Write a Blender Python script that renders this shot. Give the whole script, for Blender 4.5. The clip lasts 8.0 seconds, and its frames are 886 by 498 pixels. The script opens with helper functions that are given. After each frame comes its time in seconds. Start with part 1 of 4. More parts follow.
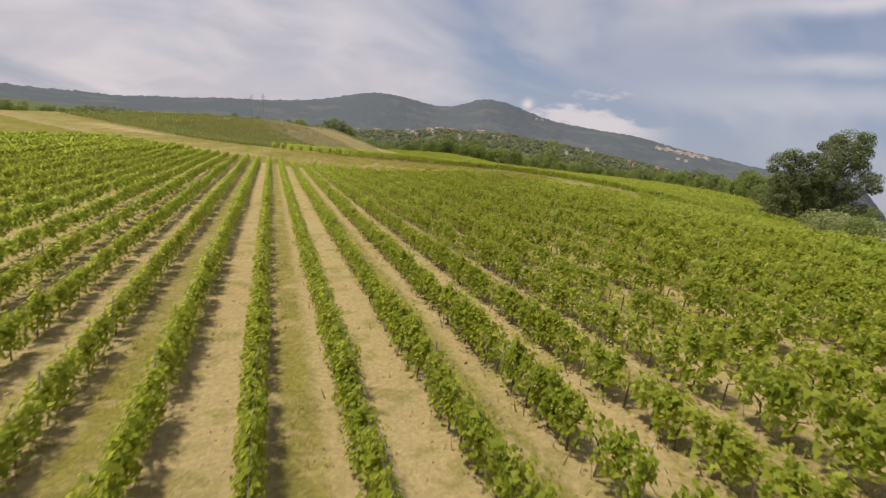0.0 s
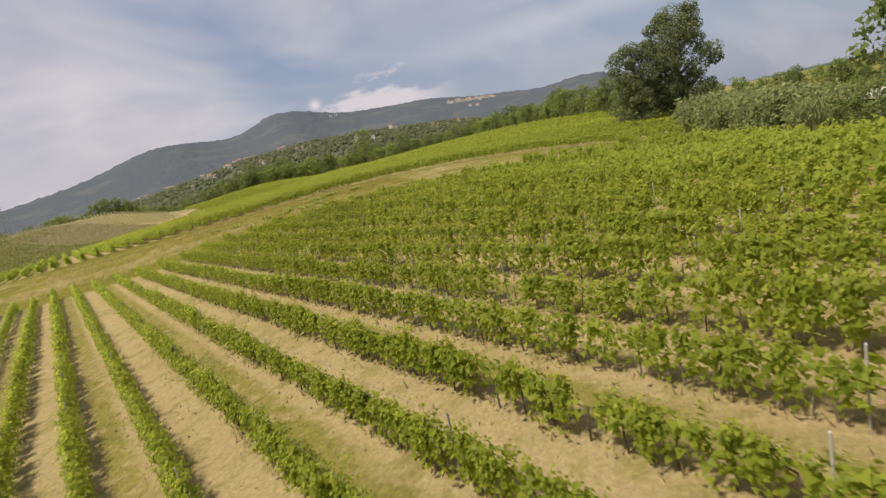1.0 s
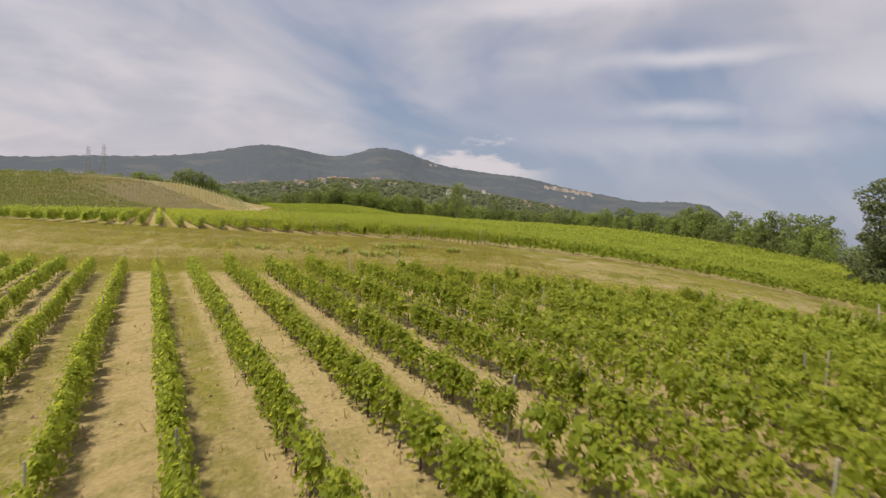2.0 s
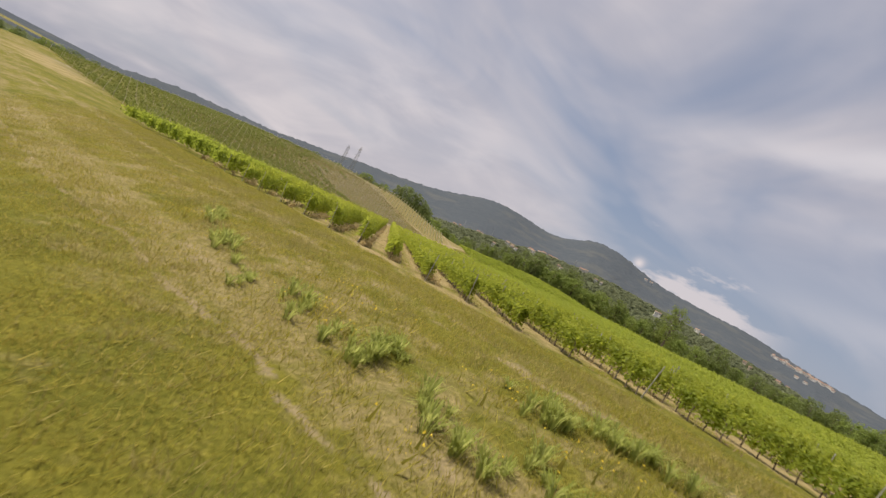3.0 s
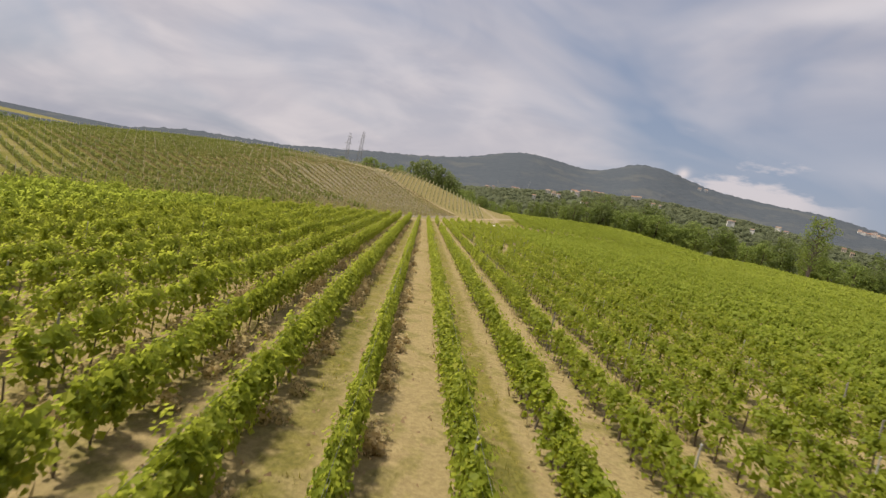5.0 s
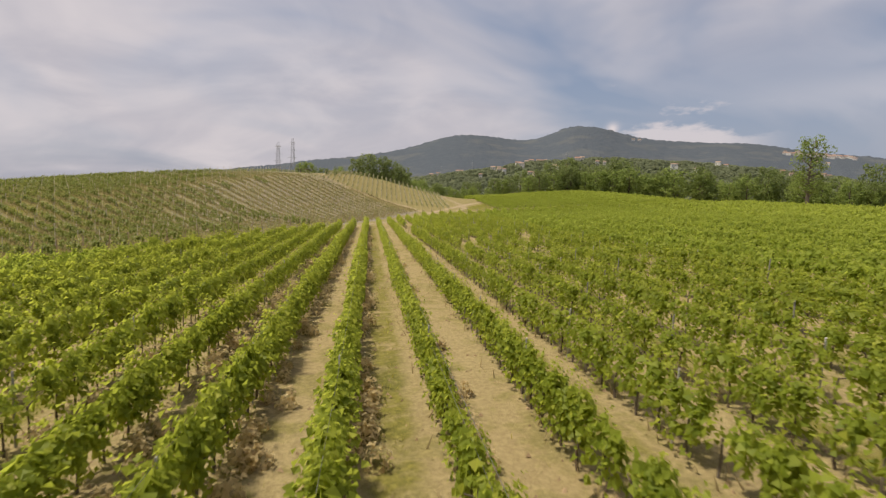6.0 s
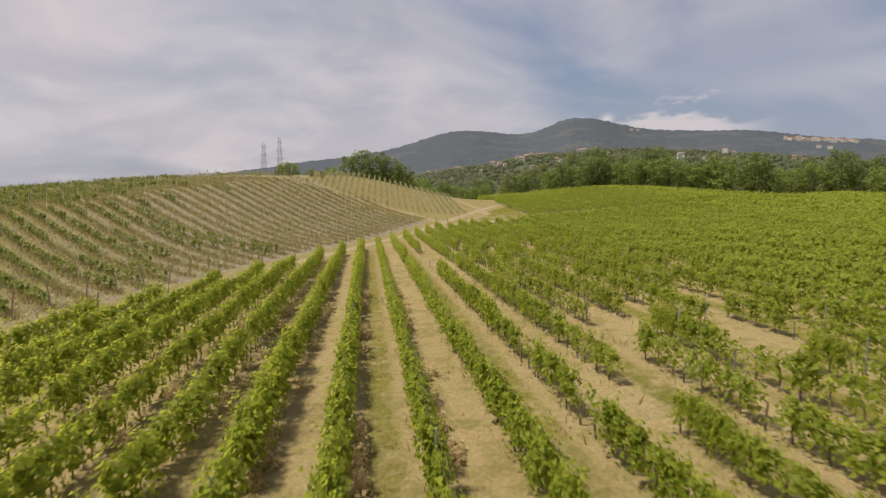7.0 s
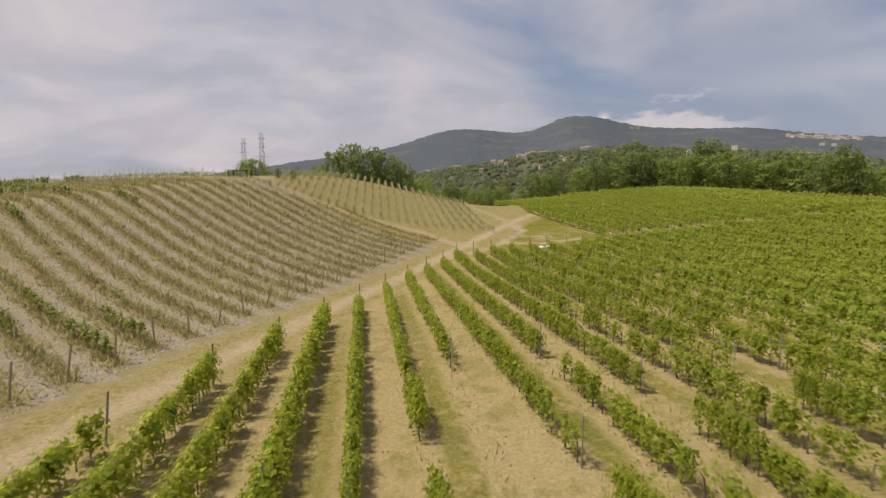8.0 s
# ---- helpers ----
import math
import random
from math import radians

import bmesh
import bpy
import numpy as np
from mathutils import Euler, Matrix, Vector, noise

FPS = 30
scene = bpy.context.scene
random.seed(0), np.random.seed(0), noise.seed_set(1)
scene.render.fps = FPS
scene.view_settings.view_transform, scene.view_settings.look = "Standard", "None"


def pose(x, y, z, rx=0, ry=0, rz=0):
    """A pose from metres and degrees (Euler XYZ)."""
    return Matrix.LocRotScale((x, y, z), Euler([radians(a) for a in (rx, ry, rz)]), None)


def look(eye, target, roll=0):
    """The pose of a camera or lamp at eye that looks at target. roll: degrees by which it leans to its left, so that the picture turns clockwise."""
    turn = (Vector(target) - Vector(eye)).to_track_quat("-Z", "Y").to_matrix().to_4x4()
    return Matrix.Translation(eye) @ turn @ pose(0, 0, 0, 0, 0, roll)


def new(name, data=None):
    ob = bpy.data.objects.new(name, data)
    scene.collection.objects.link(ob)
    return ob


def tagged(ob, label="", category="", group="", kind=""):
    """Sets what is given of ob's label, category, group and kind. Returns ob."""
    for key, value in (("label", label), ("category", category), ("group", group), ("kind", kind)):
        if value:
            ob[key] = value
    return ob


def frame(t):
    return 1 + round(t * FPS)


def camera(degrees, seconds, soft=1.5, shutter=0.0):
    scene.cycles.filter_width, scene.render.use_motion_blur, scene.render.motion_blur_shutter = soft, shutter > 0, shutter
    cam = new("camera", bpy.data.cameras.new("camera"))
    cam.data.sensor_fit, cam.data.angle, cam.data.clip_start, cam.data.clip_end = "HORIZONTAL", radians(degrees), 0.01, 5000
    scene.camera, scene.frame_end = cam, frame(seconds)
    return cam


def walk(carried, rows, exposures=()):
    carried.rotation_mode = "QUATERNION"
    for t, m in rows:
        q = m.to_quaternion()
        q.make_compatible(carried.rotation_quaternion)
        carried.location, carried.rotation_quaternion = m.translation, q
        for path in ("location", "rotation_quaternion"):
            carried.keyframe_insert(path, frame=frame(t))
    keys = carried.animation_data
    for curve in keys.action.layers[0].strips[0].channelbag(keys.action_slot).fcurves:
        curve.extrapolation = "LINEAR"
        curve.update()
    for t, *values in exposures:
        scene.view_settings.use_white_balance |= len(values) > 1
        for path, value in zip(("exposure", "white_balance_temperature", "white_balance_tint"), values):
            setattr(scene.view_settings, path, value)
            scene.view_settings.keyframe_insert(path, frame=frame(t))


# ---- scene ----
# camera: seconds, x, y, z, heading (left positive), pitch, roll
PATH = [
    (0.0, -4.58, -0.73, 6.43, -10.80, -9.80, -8.60),
    (0.1, -3.87, 1.89, 6.89, -12.00, -9.49, -5.84),
    (0.2, -3.20, 4.52, 7.29, -13.30, -9.30, -3.20),
    (0.3, -2.55, 7.14, 7.62, -14.76, -9.31, -0.78),
    (0.4, -1.92, 9.75, 7.88, -16.38, -9.47, 1.43),
    (0.5, -1.27, 12.32, 8.11, -18.10, -9.70, 3.50),
    (0.6, -0.58, 14.86, 8.34, -19.90, -9.93, 5.47),
    (0.7, 0.13, 17.42, 8.54, -21.74, -10.16, 7.36),
    (0.8, 0.82, 20.04, 8.69, -23.60, -10.40, 9.20),
    (0.9, 1.51, 22.71, 8.78, -25.45, -10.69, 11.06),
    (1.0, 2.22, 25.37, 8.86, -27.30, -11.10, 13.20),
    (1.1, 2.98, 27.97, 8.98, -29.10, -11.64, 15.68),
    (1.2, 3.76, 30.53, 9.14, -30.50, -12.00, 17.60),
    (1.3, 4.55, 33.09, 9.27, -31.18, -11.89, 18.05),
    (1.4, 5.28, 35.70, 9.34, -31.15, -11.33, 17.05),
    (1.5, 5.99, 38.39, 9.33, -30.50, -10.40, 14.85),
    (1.6, 6.66, 41.14, 9.27, -29.31, -9.19, 11.71),
    (1.7, 7.33, 43.98, 9.15, -27.69, -7.79, 7.88),
    (1.8, 8.01, 46.89, 9.00, -25.71, -6.28, 3.62),
    (1.9, 8.72, 49.87, 8.82, -23.47, -4.77, -0.83),
    (2.0, 9.48, 52.93, 8.63, -21.06, -3.34, -5.21),
    (2.1, 10.29, 56.07, 8.44, -18.56, -2.07, -9.27),
    (2.2, 11.20, 59.28, 8.28, -16.08, -1.06, -12.75),
    (2.3, 12.18, 62.56, 8.14, -13.70, -0.40, -15.40),
    (2.4, 13.20, 65.91, 8.03, -11.47, -0.13, -17.17),
    (2.5, 14.21, 69.30, 7.96, -9.30, -0.10, -18.80),
    (2.6, 15.17, 72.72, 7.90, -7.08, -0.16, -20.96),
    (2.7, 16.02, 76.16, 7.87, -4.80, -0.30, -23.20),
    (2.8, 16.76, 79.58, 7.88, -2.50, -0.52, -24.96),
    (2.9, 17.39, 82.96, 7.95, -0.25, -0.85, -26.44),
    (3.0, 17.88, 86.24, 8.12, 1.90, -1.30, -28.00),
    (3.1, 18.24, 89.39, 8.37, 3.88, -1.87, -29.90),
    (3.2, 18.52, 92.37, 8.67, 5.70, -2.50, -31.94),
    (3.3, 18.76, 95.18, 8.95, 7.40, -3.10, -33.80),
    (3.4, 19.00, 97.84, 9.24, 8.95, -3.62, -35.26),
    (3.5, 19.22, 100.40, 9.56, 10.20, -4.20, -36.40),
    (3.6, 19.39, 102.88, 9.97, 10.97, -4.91, -37.17),
    (3.7, 19.49, 105.27, 10.35, 11.20, -5.50, -36.60),
    (3.8, 19.47, 107.56, 10.61, 10.92, -5.73, -34.39),
    (3.9, 19.35, 109.81, 10.70, 10.28, -5.70, -30.88),
    (4.0, 19.11, 112.12, 10.72, 9.50, -5.60, -27.30),
    (4.1, 18.75, 114.57, 10.72, 8.73, -5.58, -24.35),
    (4.2, 18.30, 117.19, 10.75, 8.03, -5.65, -22.03),
    (4.3, 17.78, 119.94, 10.82, 7.42, -5.77, -20.32),
    (4.4, 17.23, 122.76, 10.87, 6.90, -5.90, -18.99),
    (4.5, 16.66, 125.60, 10.90, 6.50, -6.00, -17.90),
    (4.6, 16.09, 128.40, 10.89, 6.22, -6.05, -16.85),
    (4.7, 15.53, 131.16, 10.84, 6.02, -6.06, -15.82),
    (4.8, 14.95, 133.89, 10.75, 5.84, -6.05, -14.72),
    (4.9, 14.37, 136.61, 10.63, 5.62, -6.06, -13.74),
    (5.0, 13.77, 139.30, 10.49, 5.30, -6.10, -12.60),
    (5.1, 13.13, 141.98, 10.35, 4.85, -6.19, -11.28),
    (5.2, 12.50, 144.59, 10.20, 4.30, -6.30, -9.90),
    (5.3, 11.86, 147.13, 10.06, 3.72, -6.38, -8.58),
    (5.4, 11.24, 149.58, 9.94, 3.13, -6.44, -7.35),
    (5.5, 10.63, 151.97, 9.84, 2.54, -6.47, -6.21),
    (5.6, 10.04, 154.31, 9.73, 1.97, -6.48, -5.17),
    (5.7, 9.48, 156.63, 9.66, 1.43, -6.48, -4.22),
    (5.8, 8.93, 158.98, 9.60, 0.94, -6.46, -3.36),
    (5.9, 8.40, 161.38, 9.56, 0.51, -6.43, -2.60),
    (6.0, 7.89, 163.85, 9.54, 0.16, -6.39, -1.95),
    (6.1, 7.40, 166.44, 9.54, -0.11, -6.36, -1.39),
    (6.2, 6.92, 169.17, 9.57, -0.26, -6.33, -0.94),
    (6.3, 6.47, 172.05, 9.61, -0.30, -6.30, -0.60),
    (6.4, 6.02, 175.10, 9.68, -0.22, -6.29, -0.36),
    (6.5, 5.59, 178.28, 9.78, -0.10, -6.30, -0.20),
    (6.6, 5.15, 181.57, 9.92, -0.01, -6.36, -0.10),
    (6.7, 4.71, 184.94, 10.07, 0.03, -6.44, -0.03),
    (6.8, 4.27, 188.38, 10.24, 0.04, -6.54, 0.00),
    (6.9, 3.85, 191.85, 10.43, 0.03, -6.63, 0.00),
    (7.0, 3.43, 195.35, 10.62, 0.00, -6.70, 0.00),
    (7.1, 3.02, 198.86, 10.81, -0.04, -6.73, -0.01),
    (7.2, 2.64, 202.38, 10.99, -0.08, -6.74, -0.01),
    (7.3, 2.28, 205.90, 11.16, -0.12, -6.73, -0.02),
    (7.4, 1.94, 209.42, 11.31, -0.16, -6.71, -0.01),
    (7.5, 1.62, 212.95, 11.43, -0.20, -6.70, 0.00),
    (7.6, 1.30, 216.48, 11.54, -0.23, -6.70, 0.02),
    (7.7, 1.02, 220.02, 11.62, -0.25, -6.71, 0.06),
    (7.8, 0.74, 223.55, 11.69, -0.27, -6.74, 0.10),
    (7.9, 0.47, 227.08, 11.73, -0.29, -6.77, 0.15),
    (8.0, 0.20, 230.62, 11.77, -0.30, -6.80, 0.20),
]


def flight_pose(x, y, z, yaw, pitch, roll):
    turn = (Matrix.Rotation(radians(yaw), 4, "Z") @ Matrix.Rotation(radians(pitch), 4, "X")
            @ Matrix.Rotation(radians(roll), 4, "Y") @ Matrix.Rotation(radians(90), 4, "X"))
    return Matrix.Translation((x, y, z)) @ turn


cam = camera(82.12, 8.0, soft=1.4, shutter=0.06)
walk(cam, [(r[0], flight_pose(*r[1:])) for r in PATH], exposures=[(0.0, 0.49), (1.0, 0.52), (3.0, 0.44), (5.0, 0.44), (6.5, 0.39), (8.0, 0.35)])

# ---- sky and sun ----
SUN_ELEV, SUN_AZ = 62.0, -78.0      # azimuth from +y towards +x


def node(nt, kind, **props):
    n = nt.nodes.new(kind)
    for key, value in props.items():
        if key == "op":
            n.operation = value
        elif key == "blend":
            n.blend_type = value
        elif key == "vals":
            for i, v in value.items():
                n.inputs[i].default_value = v
    return n


def math_node(nt, op, a, b=None, c=None, clamp=False):
    n = nt.nodes.new("ShaderNodeMath")
    n.operation, n.use_clamp = op, clamp
    for i, v in enumerate((a, b, c)):
        if v is None:
            continue
        if isinstance(v, (int, float)):
            n.inputs[i].default_value = v
        else:
            nt.links.new(v, n.inputs[i])
    return n.outputs[0]


def mix_col(nt, fac, a, b, blend="MIX"):
    n = nt.nodes.new("ShaderNodeMix")
    n.data_type, n.blend_type = "RGBA", blend
    for sock, v in ((n.inputs[0], fac), (n.inputs[6], a), (n.inputs[7], b)):
        if isinstance(v, (int, float)):
            sock.default_value = v
        elif isinstance(v, tuple):
            sock.default_value = (*v[:3], 1)
        else:
            nt.links.new(v, sock)
    return n.outputs[2]


def noise_tex(nt, vec, scale, detail=4.0, rough=0.55, distort=0.0):
    n = nt.nodes.new("ShaderNodeTexNoise")
    n.inputs["Scale"].default_value, n.inputs["Detail"].default_value = scale, detail
    n.inputs["Roughness"].default_value, n.inputs["Distortion"].default_value = rough, distort
    if vec is not None:
        nt.links.new(vec, n.inputs["Vector"])
    return n.outputs["Fac"]


def ramp01(nt, v, lo, hi):
    n = nt.nodes.new("ShaderNodeMapRange")
    n.interpolation_type = "SMOOTHSTEP"
    n.inputs[1].default_value, n.inputs[2].default_value = lo, hi
    nt.links.new(v, n.inputs[0])
    return n.outputs[0]


def vec_scale(nt, vec, sx, sy, sz, loc=(0, 0, 0), rot=0.0):
    n = nt.nodes.new("ShaderNodeMapping")
    n.inputs["Scale"].default_value = (sx, sy, sz)
    n.inputs["Location"].default_value = loc
    n.inputs["Rotation"].default_value = (0, 0, rot)
    nt.links.new(vec, n.inputs["Vector"])
    return n.outputs[0]


world = bpy.data.worlds.new("world")
scene.world = world
world.use_nodes = True
wt = world.node_tree
wt.nodes.clear()
sky = wt.nodes.new("ShaderNodeTexSky")
sky.sky_type, sky.sun_disc = "NISHITA", False
sky.sun_elevation, sky.sun_rotation = radians(SUN_ELEV), radians(SUN_AZ)
sky.air_density, sky.dust_density, sky.ozone_density = 1.0, 2.0, 1.0
tc = wt.nodes.new("ShaderNodeTexCoord")
sep = wt.nodes.new("ShaderNodeSeparateXYZ")
wt.links.new(tc.outputs["Generated"], sep.inputs[0])
up = math_node(wt, "ADD", math_node(wt, "MAXIMUM", sep.outputs[2], 0.0), 0.42)
flat = wt.nodes.new("ShaderNodeCombineXYZ")
wt.links.new(math_node(wt, "DIVIDE", sep.outputs[0], up), flat.inputs[0])
wt.links.new(math_node(wt, "DIVIDE", sep.outputs[1], up), flat.inputs[1])
veil = noise_tex(wt, vec_scale(wt, flat.outputs[0], 1.0, 1.15, 1, (1.3, 0.4, 0.0), 0.5), 1.0, 4, 0.5, 1.2)
wisp = noise_tex(wt, vec_scale(wt, flat.outputs[0], 1.9, 2.4, 1, (4.1, 2.0, 0.0), -0.25), 1.0, 5, 0.5, 1.3)
azim = math_node(wt, "ARCTAN2", sep.outputs[0], sep.outputs[1])
elev = math_node(wt, "ARCSINE", sep.outputs[2])
east = ramp01(wt, azim, radians(-4), radians(30))
cover = math_node(wt, "SUBTRACT", ramp01(wt, veil, 0.25, 0.60), math_node(wt, "MULTIPLY", math_node(wt, "MULTIPLY", east, ramp01(wt, elev, radians(24), radians(10))), 0.75), clamp=True)


def cloud(az, el, wide, high, tilt, gain):
    """A long thin cloud: its middle, half sizes in degrees and slant."""
    da = math_node(wt, "SUBTRACT", azim, radians(az))
    de = math_node(wt, "SUBTRACT", math_node(wt, "SUBTRACT", elev, radians(el)), math_node(wt, "MULTIPLY", da, tilt))
    de = math_node(wt, "ADD", de, math_node(wt, "MULTIPLY", math_node(wt, "SUBTRACT", wisp, 0.5), radians(high * 2.5)))
    r2 = math_node(wt, "ADD", math_node(wt, "POWER", math_node(wt, "ABSOLUTE", math_node(wt, "DIVIDE", da, radians(wide))), 2.0),
                   math_node(wt, "POWER", math_node(wt, "ABSOLUTE", math_node(wt, "DIVIDE", de, radians(high))), 2.0))
    return math_node(wt, "MULTIPLY", math_node(wt, "POWER", 2.718, math_node(wt, "MULTIPLY", r2, -1.0)), gain)


long_clouds = cloud(36, 23.3, 17, 1.5, 0.10, 0.9)
for spec in ((45, 17.7, 9, 0.8, 0.0, 0.8), (45, 12.8, 6, 1.0, 0.0, 0.6), (47, 10.0, 14, 1.4, 0.0, 0.45), (62, 15, 12, 3.0, 0.1, 0.6)):
    long_clouds = math_node(wt, "MAXIMUM", long_clouds, cloud(*spec))
low = noise_tex(wt, vec_scale(wt, tc.outputs["Generated"], 9.0, 9.0, 26.0, (0.3, 0.2, 0.1)), 1.0, 5, 0.55)
bank = math_node(wt, "MULTIPLY", ramp01(wt, math_node(wt, "ADD", low, math_node(wt, "MULTIPLY", elev, -2.6)), 0.13, 0.26),
                 math_node(wt, "MULTIPLY", ramp01(wt, azim, radians(16.0), radians(19.0)), ramp01(wt, azim, radians(34), radians(27))))
bank = math_node(wt, "MAXIMUM", bank, cloud(17.5, 7.2, 0.55, 0.5, 0.0, 1.3))
blue = mix_col(wt, 0.70, sky.outputs[0], (1.84, 2.10, 2.86))
hazy = ramp01(wt, elev, radians(13), radians(2))
blue = mix_col(wt, math_node(wt, "MULTIPLY", hazy, 0.45), blue, (3.1, 3.2, 3.85))
cloudy = mix_col(wt, ramp01(wt, wisp, 0.30, 0.72), (3.92, 3.70, 4.02), (5.25, 4.78, 4.85))
col = mix_col(wt, math_node(wt, "MULTIPLY", cover, 0.92), blue, cloudy)
col = mix_col(wt, math_node(wt, "MULTIPLY", long_clouds, 0.9), col, (5.3, 5.0, 5.2))
col = mix_col(wt, math_node(wt, "MULTIPLY", bank, 0.72), col, (5.6, 5.0, 5.0))
bg = wt.nodes.new("ShaderNodeBackground")
bg.inputs[1].default_value = 0.1
wt.links.new(col, bg.inputs[0])
wo = wt.nodes.new("ShaderNodeOutputWorld")
wt.links.new(bg.outputs[0], wo.inputs[0])

sun = new("sun", bpy.data.lights.new("sun", "SUN"))
sun.data.energy, sun.data.angle, sun.data.color = 4.0, radians(7.0), (1.0, 0.89, 0.70)
sun_from = Vector((math.sin(radians(SUN_AZ)) * math.cos(radians(SUN_ELEV)), math.cos(radians(SUN_AZ)) * math.cos(radians(SUN_ELEV)), math.sin(radians(SUN_ELEV))))
sun.matrix_world = look(sun_from * 100, (0, 0, 0))


# ---- materials ----
def material(name, rough=0.8, spec=0.3):
    m = bpy.data.materials.new(name)
    m.use_nodes = True
    nt = m.node_tree
    b = nt.nodes["Principled BSDF"]
    b.inputs["Roughness"].default_value = rough
    b.inputs["Specular IOR Level"].default_value = spec
    return m, nt, b


def bump(nt, b, height, strength, dist):
    n = nt.nodes.new("ShaderNodeBump")
    n.inputs["Strength"].default_value, n.inputs["Distance"].default_value = strength, dist
    nt.links.new(height, n.inputs["Height"])
    nt.links.new(n.outputs[0], b.inputs["Normal"])


def position(nt):
    return nt.nodes.new("ShaderNodeNewGeometry").outputs["Position"]


def leaf_material(name, dark, light, tip, through_light=0.35, rough=0.45, shoots=False):
    """Leaves: each leaf its own shade, light shining through."""
    m, nt, b = material(name, rough, 0.22)
    g = nt.nodes.new("ShaderNodeNewGeometry")
    rnd = g.outputs["Random Per Island"]
    patch = noise_tex(nt, g.outputs["Position"], 0.35, 3)
    c = mix_col(nt, rnd, dark, light)
    c = mix_col(nt, math_node(nt, "MULTIPLY", ramp01(nt, patch, 0.5, 0.75), 0.25), c, tip)
    c = mix_col(nt, math_node(nt, "MULTIPLY", ramp01(nt, rnd, 0.90, 1.0), 0.7), c, tip)
    if shoots:
        tcn = nt.nodes.new("ShaderNodeTexCoord")
        sp = nt.nodes.new("ShaderNodeSeparateXYZ")
        nt.links.new(tcn.outputs["Object"], sp.inputs[0])
        # lightens with height: young tip leaves, plus sunlight painted on the tops
        c = mix_col(nt, math_node(nt, "MULTIPLY", ramp01(nt, sp.outputs[2], 1.10, 1.80), 0.6), c, tip)
    nt.links.new(c, b.inputs["Base Color"])
    tr = nt.nodes.new("ShaderNodeBsdfTranslucent")
    nt.links.new(mix_col(nt, 0.5, c, tip), tr.inputs[0])
    mx = nt.nodes.new("ShaderNodeMixShader")
    mx.inputs[0].default_value = through_light
    nt.links.new(b.outputs[0], mx.inputs[1])
    nt.links.new(tr.outputs[0], mx.inputs[2])
    nt.links.new(mx.outputs[0], nt.nodes["Material Output"].inputs[0])
    return m


def wood_material(name, a, c2, scale=6.0):
    m, nt, b = material(name, 0.85, 0.2)
    tcn = nt.nodes.new("ShaderNodeTexCoord")
    oi = nt.nodes.new("ShaderNodeObjectInfo")
    n1 = noise_tex(nt, vec_scale(nt, tcn.outputs["Object"], scale * 3, scale * 3, scale * 0.5), 1.0, 5)
    c = mix_col(nt, n1, a, c2)
    c = mix_col(nt, math_node(nt, "MULTIPLY", oi.outputs["Random"], 0.35), c, (0.30, 0.28, 0.25))
    nt.links.new(c, b.inputs["Base Color"])
    bump(nt, b, n1, 0.5, 0.01)
    return m


def plain(name, color, rough=0.8, vary=0.15, scale=2.0):
    m, nt, b = material(name, rough, 0.3)
    n1 = noise_tex(nt, position(nt), scale, 5)
    darker = tuple(v * (1 - vary * 2) for v in color)
    nt.links.new(mix_col(nt, n1, darker, color), b.inputs["Base Color"])
    return m


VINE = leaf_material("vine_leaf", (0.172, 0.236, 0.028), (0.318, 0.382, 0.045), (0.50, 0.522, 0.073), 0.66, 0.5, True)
# paler copy of the vine leaf, with distance haze mixed into its colour
VINE_FAR = leaf_material("vine_leaf_far_hazed", (0.220, 0.292, 0.038), (0.332, 0.404, 0.054), (0.46, 0.51, 0.082), 0.66, 0.6, True)
YOUNG = leaf_material("young_vine_leaf", (0.20, 0.225, 0.075), (0.34, 0.355, 0.130), (0.42, 0.40, 0.18), 0.5)
TREE_LEAF = leaf_material("tree_leaf", (0.122, 0.168, 0.055), (0.205, 0.255, 0.082), (0.26, 0.295, 0.10), 0.5, 0.7)
TREE_LIGHT = leaf_material("light_tree_leaf", (0.158, 0.220, 0.054), (0.245, 0.315, 0.078), (0.31, 0.36, 0.10), 0.5, 0.7)
REED_LEAF = leaf_material("reed_leaf", (0.130, 0.172, 0.060), (0.27, 0.315, 0.120), (0.38, 0.39, 0.19), 0.45)
GRASS_LEAF = leaf_material("grass_blade", (0.140, 0.162, 0.020), (0.420, 0.395, 0.060), (0.54, 0.43, 0.13), 0.5, 0.7)
BARK = wood_material("bark", (0.05, 0.035, 0.022), (0.14, 0.10, 0.07))
POST_WOOD = wood_material("post_wood", (0.10, 0.075, 0.05), (0.26, 0.21, 0.16))
POST_DULL = wood_material("post_dull", (0.18, 0.17, 0.15), (0.32, 0.30, 0.27))
PALE_STAKE = wood_material("pale_stake", (0.62, 0.54, 0.40), (0.82, 0.74, 0.58))
POST_GREY = wood_material("post_grey", (0.34, 0.33, 0.30), (0.50, 0.48, 0.44))


